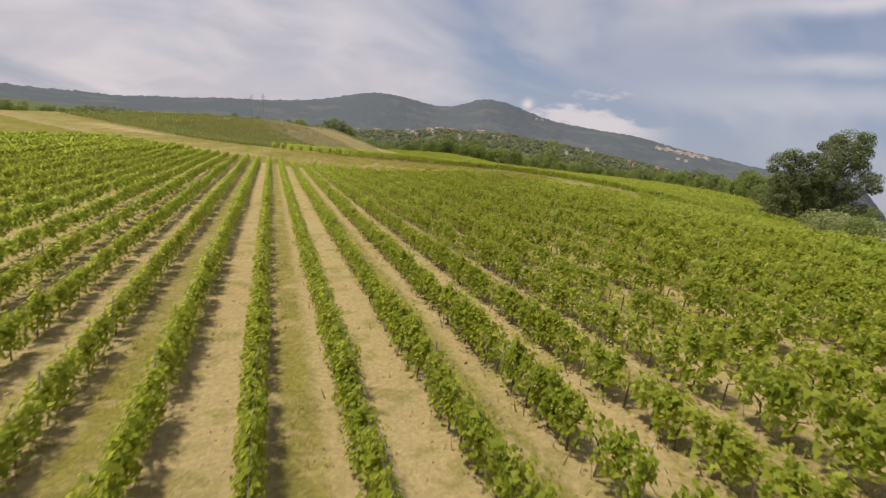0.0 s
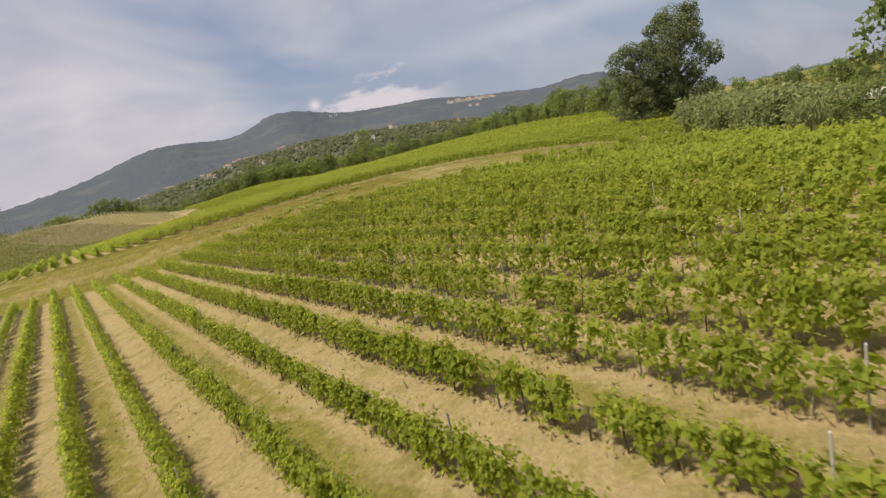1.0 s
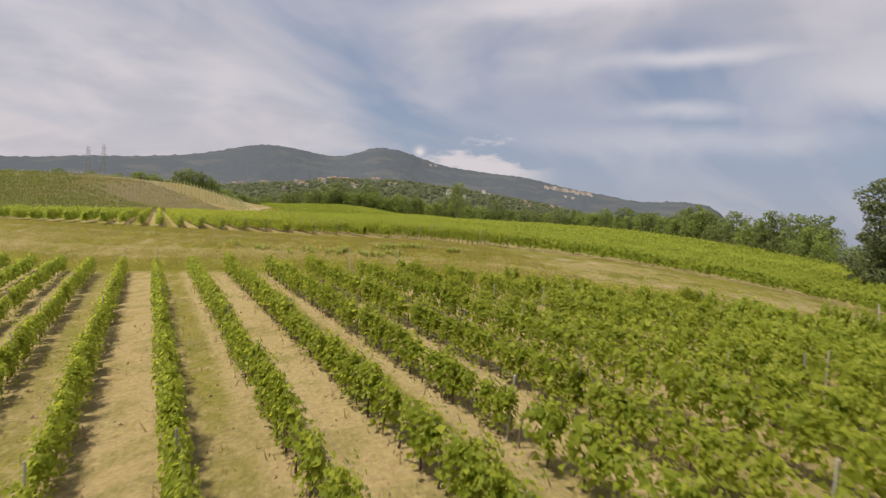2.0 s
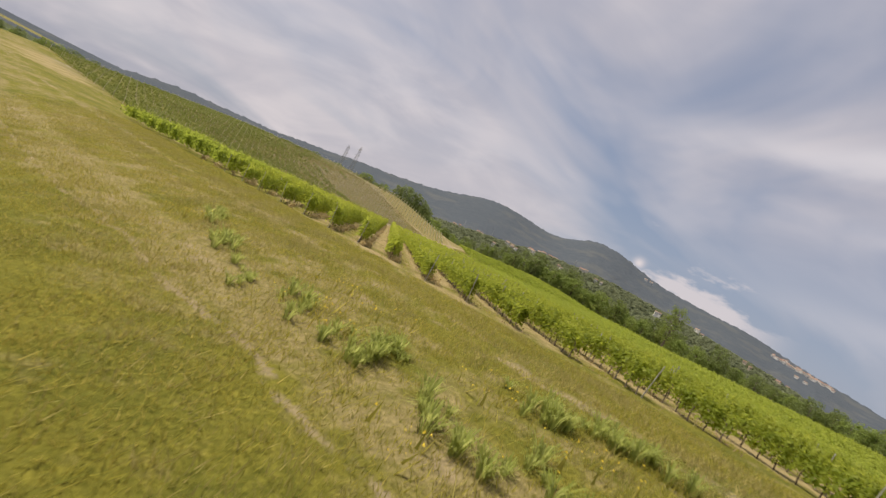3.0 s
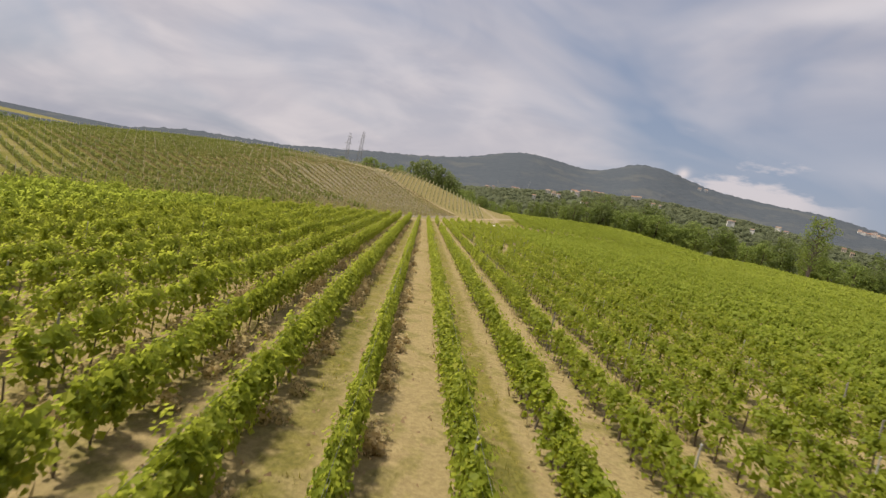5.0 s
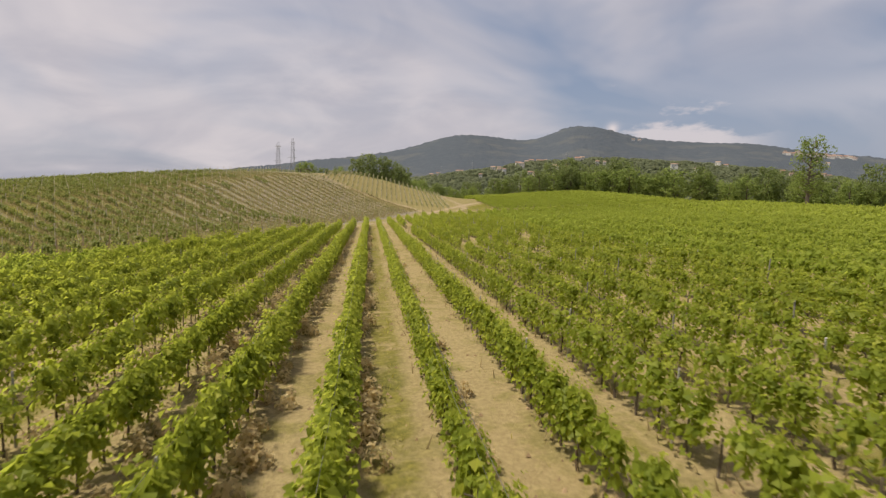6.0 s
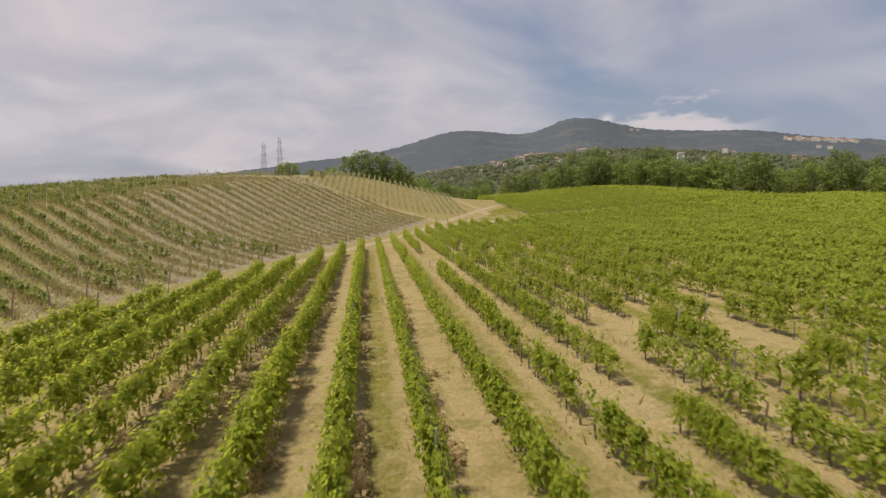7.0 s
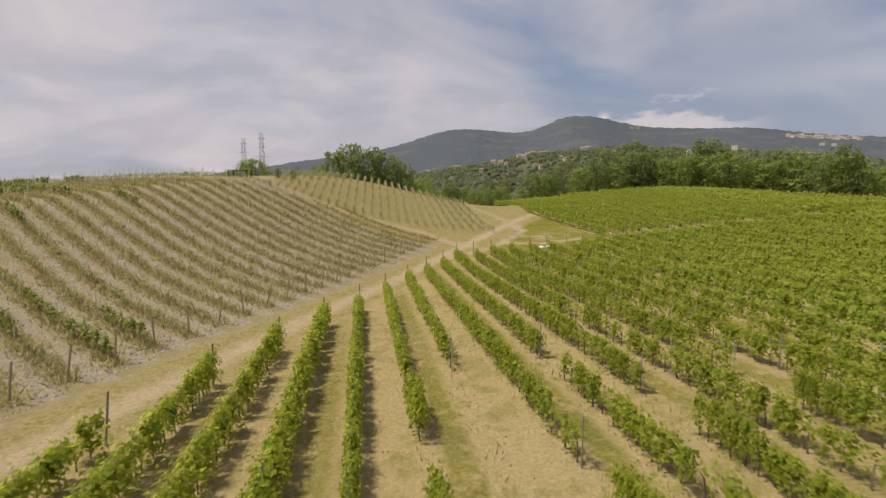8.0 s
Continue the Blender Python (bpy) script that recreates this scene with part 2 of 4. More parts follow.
def ground_material():
    m, nt, b = material("vineyard_ground", 0.95, 0.1)
    pos = position(nt)

    def attr(name):
        a = nt.nodes.new("ShaderNodeAttribute")
        a.attribute_name = name
        return a.outputs["Fac"]
    fine = ramp01(nt, noise_tex(nt, pos, 7.0, 7, 0.75), 0.28, 0.72)
    mid = noise_tex(nt, pos, 0.9, 5, 0.6)
    big = noise_tex(nt, pos, 0.11, 4, 0.5)
    soil = mix_col(nt, fine, (0.215, 0.168, 0.086), (0.362, 0.294, 0.152))
    soil = mix_col(nt, math_node(nt, "MULTIPLY", ramp01(nt, mid, 0.45, 0.75), 0.55), soil, (0.382, 0.312, 0.175))
    soil = mix_col(nt, math_node(nt, "MULTIPLY", ramp01(nt, big, 0.4, 0.7), 0.3), soil, (0.300, 0.222, 0.112))
    green = mix_col(nt, fine, (0.072, 0.076, 0.010), (0.225, 0.205, 0.034))
    dry = mix_col(nt, fine, (0.150, 0.126, 0.052), (0.315, 0.262, 0.122))
    tuft = noise_tex(nt, pos, 2.4, 5, 0.7)
    green = mix_col(nt, math_node(nt, "MULTIPLY", ramp01(nt, tuft, 0.42, 0.62), 0.6), green, (0.140, 0.135, 0.024))
    dry = mix_col(nt, math_node(nt, "MULTIPLY", ramp01(nt, tuft, 0.48, 0.62), 0.6), dry, (0.125, 0.115, 0.026))
    patch = math_node(nt, "ADD", math_node(nt, "MULTIPLY", mid, 0.6), math_node(nt, "MULTIPLY", big, 0.5))
    patch = math_node(nt, "ADD", patch, math_node(nt, "MULTIPLY", attr("arid"), 0.20))
    xyz = nt.nodes.new("ShaderNodeSeparateXYZ")
    nt.links.new(pos, xyz.inputs[0])
    along = math_node(nt, "ADD", xyz.outputs[1], math_node(nt, "MULTIPLY", xyz.outputs[0], 0.8))
    along = math_node(nt, "ADD", along, math_node(nt, "MULTIPLY", math_node(nt, "SUBTRACT", noise_tex(nt, pos, 0.25, 2), 0.5), 3.0))
    lush = ramp01(nt, noise_tex(nt, pos, 0.32, 4, 0.6), 0.46, 0.62)
    green = mix_col(nt, math_node(nt, "MULTIPLY", lush, 0.6), green, mix_col(nt, fine, (0.045, 0.056, 0.008), (0.130, 0.138, 0.022)))
    for at, wide, worn in ((119.2, 2.6, 0.05), (109.8, 2.6, 0.13), (114.4, 2.6, 0.07), (102.0, 5.0, -0.08)):
        used = ramp01(nt, math_node(nt, "ABSOLUTE", math_node(nt, "SUBTRACT", along, at)), wide, wide * 0.4)
        patch = math_node(nt, "ADD", patch, math_node(nt, "MULTIPLY", used, worn))
    grass = mix_col(nt, ramp01(nt, patch, 0.52, 0.70), green, dry)
    # grass strip down the middle of every second lane
    lane = attr("lane")
    half = math_node(nt, "MULTIPLY", lane, 0.5)
    centre = math_node(nt, "ABSOLUTE", math_node(nt, "SUBTRACT", math_node(nt, "FRACT", math_node(nt, "ADD", half, 0.25)), 0.5))
    strip = ramp01(nt, math_node(nt, "ADD", centre, math_node(nt, "MULTIPLY", math_node(nt, "SUBTRACT", mid, 0.5), 0.25)), 0.16, 0.06)
    strip = math_node(nt, "MULTIPLY", strip, math_node(nt, "SUBTRACT", ramp01(nt, mid, 0.28, 0.5), attr("stony"), clamp=True))
    weeds = math_node(nt, "MULTIPLY", ramp01(nt, math_node(nt, "ADD", mid, math_node(nt, "MULTIPLY", big, 0.4)), 0.68, 0.85), 0.8)
    stony = mix_col(nt, ramp01(nt, noise_tex(nt, pos, 4.5, 6, 0.8), 0.3, 0.72), (0.130, 0.112, 0.096), (0.36, 0.315, 0.275))
    soil = mix_col(nt, attr("stony"), soil, stony)
    field = mix_col(nt, math_node(nt, "MAXIMUM", math_node(nt, "MULTIPLY", strip, 0.85), weeds), soil, grass)
    band = math_node(nt, "ABSOLUTE", math_node(nt, "SUBTRACT", math_node(nt, "FRACT", math_node(nt, "ADD", lane, 0.5)), 0.5))
    band = ramp01(nt, math_node(nt, "ADD", band, math_node(nt, "MULTIPLY", math_node(nt, "SUBTRACT", mid, 0.5), 0.3)), 0.34, 0.20)
    field = mix_col(nt, math_node(nt, "MULTIPLY", math_node(nt, "MULTIPLY", band, attr("stony")), 0.9), field, mix_col(nt, fine, (0.125, 0.110, 0.046), (0.265, 0.222, 0.100)))
    c = mix_col(nt, attr("soil"), grass, field)
    pale = mix_col(nt, fine, (0.225, 0.178, 0.118), (0.40, 0.318, 0.22))
    c = mix_col(nt, ramp01(nt, math_node(nt, "ADD", attr("dirt"), math_node(nt, "MULTIPLY", math_node(nt, "SUBTRACT", mid, 0.5), 0.9)), 0.35, 0.95), c, pale)
    # narrow wheel ruts along the headland
    for at, wide, share in ((109.6, 0.42, 0.52), (107.6, 0.16, 0.36), (118.7, 0.6, 0.50), (120.3, 0.4, 0.52), (115.5, 0.3, 0.54)):
        gone = math_node(nt, "ABSOLUTE", math_node(nt, "SUBTRACT", along, at))
        rut = math_node(nt, "MULTIPLY", ramp01(nt, math_node(nt, "ADD", gone, math_node(nt, "MULTIPLY", math_node(nt, "SUBTRACT", fine, 0.5), 0.3)), wide * 1.4, wide * 0.5), ramp01(nt, noise_tex(nt, pos, 0.55, 4, 0.6), share, share + 0.12))
        c = mix_col(nt, math_node(nt, "MULTIPLY", math_node(nt, "MULTIPLY", rut, attr("headland")), 0.62), c, pale)
    nt.links.new(c, b.inputs["Base Color"])
    bump(nt, b, math_node(nt, "ADD", fine, math_node(nt, "MULTIPLY", mid, 1.5)), 0.6, 0.05)
    return m


GROUND = ground_material()


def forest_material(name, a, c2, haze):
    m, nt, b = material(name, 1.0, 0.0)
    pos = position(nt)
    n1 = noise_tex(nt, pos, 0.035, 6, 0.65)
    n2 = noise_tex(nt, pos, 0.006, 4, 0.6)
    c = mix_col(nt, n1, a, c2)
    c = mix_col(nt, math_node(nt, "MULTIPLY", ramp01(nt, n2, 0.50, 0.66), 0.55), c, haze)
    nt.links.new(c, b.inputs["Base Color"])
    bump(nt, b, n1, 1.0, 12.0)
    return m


# ---- land ----
SPACING, HILL_SPACING = 2.3, 2.55
FIELD_A, FIELD_B = (-0.160178, 0.0954), (-0.148157, 31.3988)     # row heading, offset of row 0


def smooth(v, lo, hi):
    u = np.clip((v - lo) / (hi - lo), 0, 1)
    return u * u * (3 - 2 * u)


def track_x(y):
    """The dirt track below the hill: its middle at y."""
    return -15.5 + 0.26 * (y - 247) + 0.0016 * np.maximum(y - 247, 0) ** 2


def land(x, y):
    """Height of the ground."""
    x, y = np.asarray(x, float), np.asarray(y, float)
    fx = 150 * np.tanh(x / 150)
    fy = np.where(y < 350, y, 350 + 150 * np.tanh((y - 350) / 150))
    za = 0.0184 * np.clip(y, -60, 140) + 0.05 * fx + 1.62 * (np.tanh(1.2 * (x - 4) / 16) + 0.291)
    zb = 5.67 + 0.0575 * fx - 0.0108 * fy - 2.3 * smooth(x, 25, 80) * (1 - smooth(y, 110, 220))
    s = smooth(y + 0.8 * x, 100, 124)
    z = za * (1 - s) + zb * s
    rise = 0.062 * (np.clip(y, 279, 410) - 285 + 6 * np.exp(-np.maximum(y - 279, 0) / 6)) * (y > 279)
    right = z + rise * (1 - 0.85 * smooth(x, 50, 140))
    hill = 15.4 * np.exp(-0.5 * ((x + 60) / np.where(x < -60, 78, 45)) ** 2 - 0.5 * ((y - 335) / np.where(y < 335, 60, 50)) ** 2)
    back = 13.0 * np.exp(-0.5 * ((x + 70) / 55) ** 2 - 0.5 * ((y - 450) / 60) ** 2)
    west = 0.65 * np.clip((track_x(y) - x - 1) / 46, 0, 1) + 0.35 * smooth(track_x(y) - x, 0, 46)
    z = (z + np.maximum(hill, back)) * west + right * (1 - west)
    z = z + 1.6 * np.exp(-0.5 * ((x + 125) / 30) ** 2 - 0.5 * ((y - 240) / 35) ** 2) - 2.3 * smooth(x, 22, 75) * (1 - smooth(y, 70, 130)) * smooth(y, 20, 60)
    z = z + 3.4 * np.exp(-0.5 * ((x + 14) / 16) ** 2 - 0.5 * ((y - 346) / 17) ** 2)
    z = z - 1.3 * np.exp(-0.5 * ((x + 66) / 18) ** 2 - 0.5 * ((y - 298) / 18) ** 2)
    z = z - 2.4 * smooth(x, 40, 70) * (1 - smooth(y, 60, 100)) - 3.2 * smooth(x, 72, 115) * (1 - smooth(y, 100, 170)) - 11.0 * smooth(x, 118, 230) * (1 - smooth(y - 0.5 * np.maximum(x - 120, 0), 115, 200))
    z = z - 1.5 * smooth(x, 16, 44) * smooth(y, 14, 44) * (1 - smooth(y + 0.8 * x, 90, 108))
    return z - 42.0 * smooth(np.hypot(x, y - 150), 320, 1100) - 3.5 * smooth(-x, 130, 260)


def lane_of(field, x, y):
    a, off = field
    return (x * math.cos(a) - y * math.sin(a) - off) / SPACING


def in_a(x, y):
    return (y + 0.8 * x < 101) & (x > -75) & (x < 38 + 0.9 * np.maximum(y - 40, 0)) & (y > 0.5)


def far_edge(x):
    """Where the far field begins."""
    u = np.maximum(x - 22, 0)
    return 300.5 + 0.23 * u + 0.0015 * u ** 2


def in_b(x, y):
    return (y + 0.8 * x > 129.0 - 1.3 * smooth(-x, -14, -10) - 0.075 * np.maximum(5 - x, 0)) & (x > track_x(y) + 2.5) & (y < far_edge(x) - 3.5 - 3.5 * (1 - smooth(x, 16, 26))) & (x < 125)


def in_c(x, y):
    return (y > far_edge(x)) & (y < 372 + 0.1 * x) & (x > 22.2 - (y - 300) * 0.1) & (x < 118)


def build_ground():
    def axis(lo, hi, step, far):
        mid = np.arange(lo, hi + 0.01, step)
        out = step * 1.15 ** np.arange(1, 80)
        out = np.cumsum(out)
        out = out[out < far]
        return np.concatenate([lo - out[::-1], mid, hi + out])
    xs, ys = axis(-34, 50, 0.85, 4300), axis(-6, 318, 0.85, 4300)
    X, Y = np.meshgrid(xs, ys)
    nx, ny = len(xs), len(ys)
    Z = land(X, Y)
    ia, ib, ic = in_a(X, Y), in_b(X, Y), in_c(X, Y)
    inf = ia | ib
    near = (np.abs(X) < 90) & (Y < 330)
    jit = np.random.RandomState(3).uniform(-0.04, 0.04, Z.shape)
    Z = Z + jit * near
    v = np.stack([X, Y, Z], -1).reshape(-1, 3)
    i = np.arange(nx * ny).reshape(ny, nx)
    f = np.stack([i[:-1, :-1], i[:-1, 1:], i[1:, 1:], i[1:, :-1]], -1).reshape(-1, 4)
    me = bpy.data.meshes.new("ground")
    me.from_pydata(v.tolist(), [], f.tolist())
    me.polygons.foreach_set("use_smooth", np.ones(len(f), bool))
    head = Y + 0.8 * X
    lane = np.where(head > 114, lane_of(FIELD_B, X, Y), lane_of(FIELD_A, X, Y))
    west = track_x(Y) - X
    hill = (west > 3) & (np.hypot((X + 60) / 75, (Y - 310) / 110) < 1.0) & (0.6 * X + 0.8 * Y < 241)
    ragged = 0.9 * np.sin(X * 1.9) * np.sin(Y * 1.3) + 0.7 * np.sin(X * 0.7 + Y * 0.9)
    inf = ia | (ib & (head + ragged > 131.2))
    ic = in_c(X - 1.2, Y - 1.0)
    soil = np.where(inf | ic | ((head + 0.9 * np.sin(X * 2.7) + 0.8 * np.sin(X * 1.1 + 1) > 126.6 + 0.05 * (X - 15) ** 2) & (head < 130.5) & (west < -2)), 1.0, np.where(hill, 0.9 * smooth(X + 0.7 * (Y - 250), -55, -10), 0.0))
    lane = np.where(hill, (X * 0.6 + Y * 0.8) / HILL_SPACING - 0.75, lane)
    bare = (np.abs(-0.766 * (X + 88) + 0.643 * (Y - 201)) < 20) & (np.abs(0.643 * (X + 88) + 0.766 * (Y - 201)) < 6.5)
    dirt = 0.85 * np.exp(-(west * 0.93 / 1.8) ** 2) * (Y > 190)
    for line in (((4.3, 300.5), (-3, 311), (-10.9, 314.7), (-18, 317), (-28, 322), (-36, 331)), ((1, 293), (6.3, 298), (9.1, 302.5), (13.4, 312.6), (13, 321.8), (11.1, 329.7), (8.4, 337.4), (5, 350)),
                 ((9.5, 301.5), (15, 300), (20, 302.5))):
        for (xa, ya), (xb, yb) in zip(line, line[1:]):
            u = np.clip(((X - xa) * (xb - xa) + (Y - ya) * (yb - ya)) / ((xb - xa) ** 2 + (yb - ya) ** 2), 0, 1)
            dirt = np.maximum(dirt, 0.8 * np.exp(-(np.hypot(X - xa - u * (xb - xa), Y - ya - u * (yb - ya)) / 1.6) ** 2))
    dirt = np.maximum(dirt, 0.62 * np.exp(-((X - 15.5) / 4.2) ** 2 - ((Y - 305) / 6) ** 2))
    soil = np.where(bare, 1.0, soil)
    dirt = np.maximum(dirt, 0.35 * bare)
    for name, val in (("lane", lane), ("soil", soil), ("dirt", dirt), ("stony", 0.85 * hill), ("arid", smooth(Y, 175, 215) * (west > -4) * (0.25 + 0.75 * smooth(X + 0.7 * (Y - 250), -60, -10))), ("headland", 1.0 * ((head > 101) & (head < 127) & (Y < 230)))):
        me.attributes.new(name, "FLOAT", "POINT").data.foreach_set("value", val.reshape(-1).astype(np.float32))
    me.materials.append(GROUND)
    return tagged(new("ground", me), "dry vineyard soil, grassy headland and dirt tracks", "ground", kind="structure")


build_ground()


# ---- distance: mountains ----
RIDGE = [(10, 26, 4.25), (30, 14, 1.02), (-12, 8, 0.23), (14, 3.2, 2.02), (2, 4.5, 1.78), (29.5, 3, 0.58),
         (46.8, 1.8, 0.2), (55, 15, 1.36), (-40, 12, -2.3), (-34, 6, 1.3), (21, 4, 0.77), (90, 25, 2.0), (150, 30, 2.5), (-50, 6, -1.5), (12.9, 0.8, 0.12), (16.2, 1.2, 0.08), (-90, 30, 1.5), (-150, 35, 2.0), (42, 2.6, -0.3)]
MID = Vector((5.0, 110.0, 9.0))


def skyline(az):
    top = sum(h * np.exp(-0.5 * ((az - c) / s) ** 2) for c, s, h in RIDGE)
    return top - (top + 2.5) * smooth(az, 48.5, 56) * (1 - smooth(az, 120, 150))


def polar_strip(name, az0, az1, daz, radii, height, mat, label):
    az = np.arange(az0, az1 + 0.001, daz)
    A, R = np.meshgrid(np.radians(az), radii)
    Z = height(np.degrees(A), R)
    v = np.stack([MID.x + R * np.sin(A), MID.y + R * np.cos(A), MID.z + Z], -1).reshape(-1, 3)
    n = len(az)
    i = np.arange(len(v)).reshape(len(radii), n)
    f = np.stack([i[:-1, :-1], i[:-1, 1:], i[1:, 1:], i[1:, :-1]], -1).reshape(-1, 4)
    me = bpy.data.meshes.new(name)
    me.from_pydata(v.tolist(), [], f.tolist())
    me.polygons.foreach_set("use_smooth", np.ones(len(f), bool))
    me.materials.append(mat)
    return tagged(new(name, me), label, "mountain", kind="structure")


def rough_noise(az, r, scale, seed):
    out = np.zeros(az.shape)
    for k, amp in ((1, 1.0), (2.1, 0.5), (4.3, 0.28), (9.1, 0.16)):
        out += amp * np.sin(az * k * scale + seed * 1.7 + 2.1 * np.sin(r * 0.0021 * k + seed)) * np.cos(r * 0.004 * k + az * 0.6 * scale + seed)
    return out


def main_ridge(az, r):
    u = smooth(r, 1100, 3300)
    top = np.tan(np.radians(skyline(az) + (0.07 * rough_noise(az, r * 0, 2.4, 1) + 0.06 * np.sin(az * 11) * np.sin(az * 3.3) + 0.035 * np.sin(az * 29 + 2 * np.sin(az * 5))) * u ** 14))
    relief = 9 * rough_noise(az, r, 0.5, 2) * u * (1 - u) * 2
    return (top * 3300 - (-25)) * u ** 1.15 * np.where(r > 3300, 1 - (r - 3300) / 900, 1) - 25 + relief - 40 * (1 - smooth(r, 1100, 1200))


def foot_hills(az, r):
    lift = 4.2 * np.exp(-0.5 * ((az - 16) / 14) ** 2) + 1.2 * np.exp(-0.5 * ((az - 36) / 8) ** 2) + 0.6 * np.exp(-0.5 * ((az + 18) / 10) ** 2) - 1.6 * smooth(az, 48, 62) * (1 - smooth(az, 120, 150)) - 0.6 - 1.8 * smooth(-az, 32, 48)
    u = smooth(r, 500, 1250)
    top = np.tan(np.radians(lift + 0.09 * rough_noise(az, r * 0, 1.9, 5) * u ** 10))
    return top * 1250 * u - 14 * (1 - u) - 0.10 * np.maximum(r - 1250, 0) + 3 * rough_noise(az, r, 0.7, 7) * u * (1 - u) - 45 * (1 - smooth(r, 500, 575))


# blue-grey of the far air is painted into the ridge's forest colour
MOUNTAIN = forest_material("far_forest_hazed", (0.060, 0.074, 0.098), (0.104, 0.118, 0.136), (0.122, 0.128, 0.130))
# foothill greens are paled too, so the colour carries haze
FOOTHILL = forest_material("foothill_forest_hazed", (0.076, 0.092, 0.056), (0.112, 0.128, 0.074), (0.140, 0.146, 0.088))
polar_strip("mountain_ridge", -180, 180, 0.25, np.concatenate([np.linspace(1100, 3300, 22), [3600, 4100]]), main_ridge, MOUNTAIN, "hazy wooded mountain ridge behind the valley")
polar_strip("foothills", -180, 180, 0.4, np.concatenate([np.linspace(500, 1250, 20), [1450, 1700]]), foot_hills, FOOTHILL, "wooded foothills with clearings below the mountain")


# ---- building blocks ----
def mesh_from(name, verts, faces, mats):
    me = bpy.data.meshes.new(name)
    v = np.asarray(verts, np.float32)
    me.from_pydata(v.tolist(), [], [list(f) for f in faces])
    for m in mats:
        me.materials.append(m)
    return me


def child(name, me, parent, m=None, label=""):
    ob = new(name, me)
    ob.parent = parent
    if m is not None:
        ob.matrix_local = m
    return tagged(ob, label) if label else ob


def part(name, bm, mat, parent, label=""):
    me = bpy.data.meshes.new(name)
    bm.to_mesh(me)
    bm.free()
    me.materials.append(mat)
    return child(name, me, parent, None, label)


def empty(name, loc, label, category, group=""):
    ob = new(name)
    ob.location = loc
    return tagged(ob, label, category, group)


def leaf_quads(rs, centres, normals, size, fold=0.25, simple=False):
    """Two-triangle leaves, pointed at both ends, folded along the rib; one triangle where simple."""
    n = len(centres)
    nr = normals / np.maximum(np.linalg.norm(normals, axis=1, keepdims=True), 1e-6)
    r = rs.normal(size=(n, 3))
    t = np.cross(nr, r)
    t /= np.maximum(np.linalg.norm(t, axis=1, keepdims=True), 1e-6)
    b = np.cross(nr, t)
    s = (size * rs.uniform(0.65, 1.3, n))[:, None]
    if simple:
        v = np.stack([centres - t * s * 0.45 - b * s * 0.35, centres - t * s * 0.05 + b * s * 0.55, centres + t * s * 0.55 - b * s * 0.15], 1)
        return v.reshape(-1, 3), np.arange(n * 3).reshape(n, 3)
    v = np.empty((n, 4, 3))
    v[:, 0] = centres - t * s * 0.5
    v[:, 1] = centres + b * s * 0.48 + nr * s * fold - t * s * 0.06
    v[:, 2] = centres + t * s * 0.5
    v[:, 3] = centres - b * s * 0.48 + nr * s * fold - t * s * 0.06
    f = np.arange(n * 4).reshape(n, 4)
    return v.reshape(-1, 3), f


def hedge_mesh(name, seed, length, plants, leaves, size, mat, low=0.28, high=1.84, wide=0.31, gap=0.0, shoots=9, simple=True):
    """Foliage of a trained row along +y: a dense core, upright shoots and a loose skirt."""
    rs = np.random.RandomState(seed)
    per = rs.uniform(0.45, 1.0, plants)
    if gap:
        per[rs.uniform(size=plants) < gap] *= 0.2
    cord = 0.55 * high
    n = plants * shoots
    owner = np.repeat(np.arange(plants), shoots)
    y0 = (owner + 0.5 + rs.uniform(-0.55, 0.55, n)) * length / plants
    side = rs.choice((-1.0, 1.0), n)
    x0 = rs.uniform(-0.08, 0.08, n)
    tip_z = high * rs.uniform(0.78, 1.21, n) * (0.62 + 0.38 * per[owner])
    tip_x = x0 + side * rs.uniform(0.1, 1.0, n) * wide
    tip_y = y0 + rs.normal(0, 0.10, n)
    kind = rs.uniform(size=leaves)
    s = rs.choice(n, leaves, p=per[owner] / per[owner].sum())
    u = rs.uniform(0, 1, leaves)
    jit = rs.normal(0, 0.055 + size * 0.12, (leaves, 3))
    x = x0[s] + (tip_x - x0)[s] * u ** 1.4 + jit[:, 0]
    y = y0[s] + (tip_y - y0)[s] * u + jit[:, 1]
    z = cord + (tip_z[s] - cord) * u + jit[:, 2] * 0.6
    big = size * (1.12 - 0.55 * u ** 2)
    core, skirt = kind < 0.26, kind > 0.68
    x = np.where(core, rs.uniform(-0.45, 0.45, leaves) * wide, x)
    z = np.where(core, rs.uniform(low + 0.15, high - 0.30, leaves), z)
    big = np.where(core, size * 1.5, big)
    x = np.where(skirt, np.sign(x) * wide * rs.uniform(0.35, 1.15, leaves), x)
    z = np.where(skirt, low + (cord + 0.25 - low) * rs.beta(1.5, 1.1, leaves), z)
    y = np.clip(np.where(core | skirt, y0[s] + rs.normal(0, 0.12, leaves), y), 0.0, length)
    nrm = np.stack([np.sign(x) * 0.9 + rs.normal(0, 0.4, leaves), rs.normal(0, 0.45, leaves), 0.45 + 0.5 * u * (kind < 0.68) + rs.normal(0, 0.35, leaves)], 1)
    v, f = leaf_quads(rs, np.stack([x, y, z], 1), nrm, big, 0.25, simple)
    return mesh_from(name, v, f, [mat])


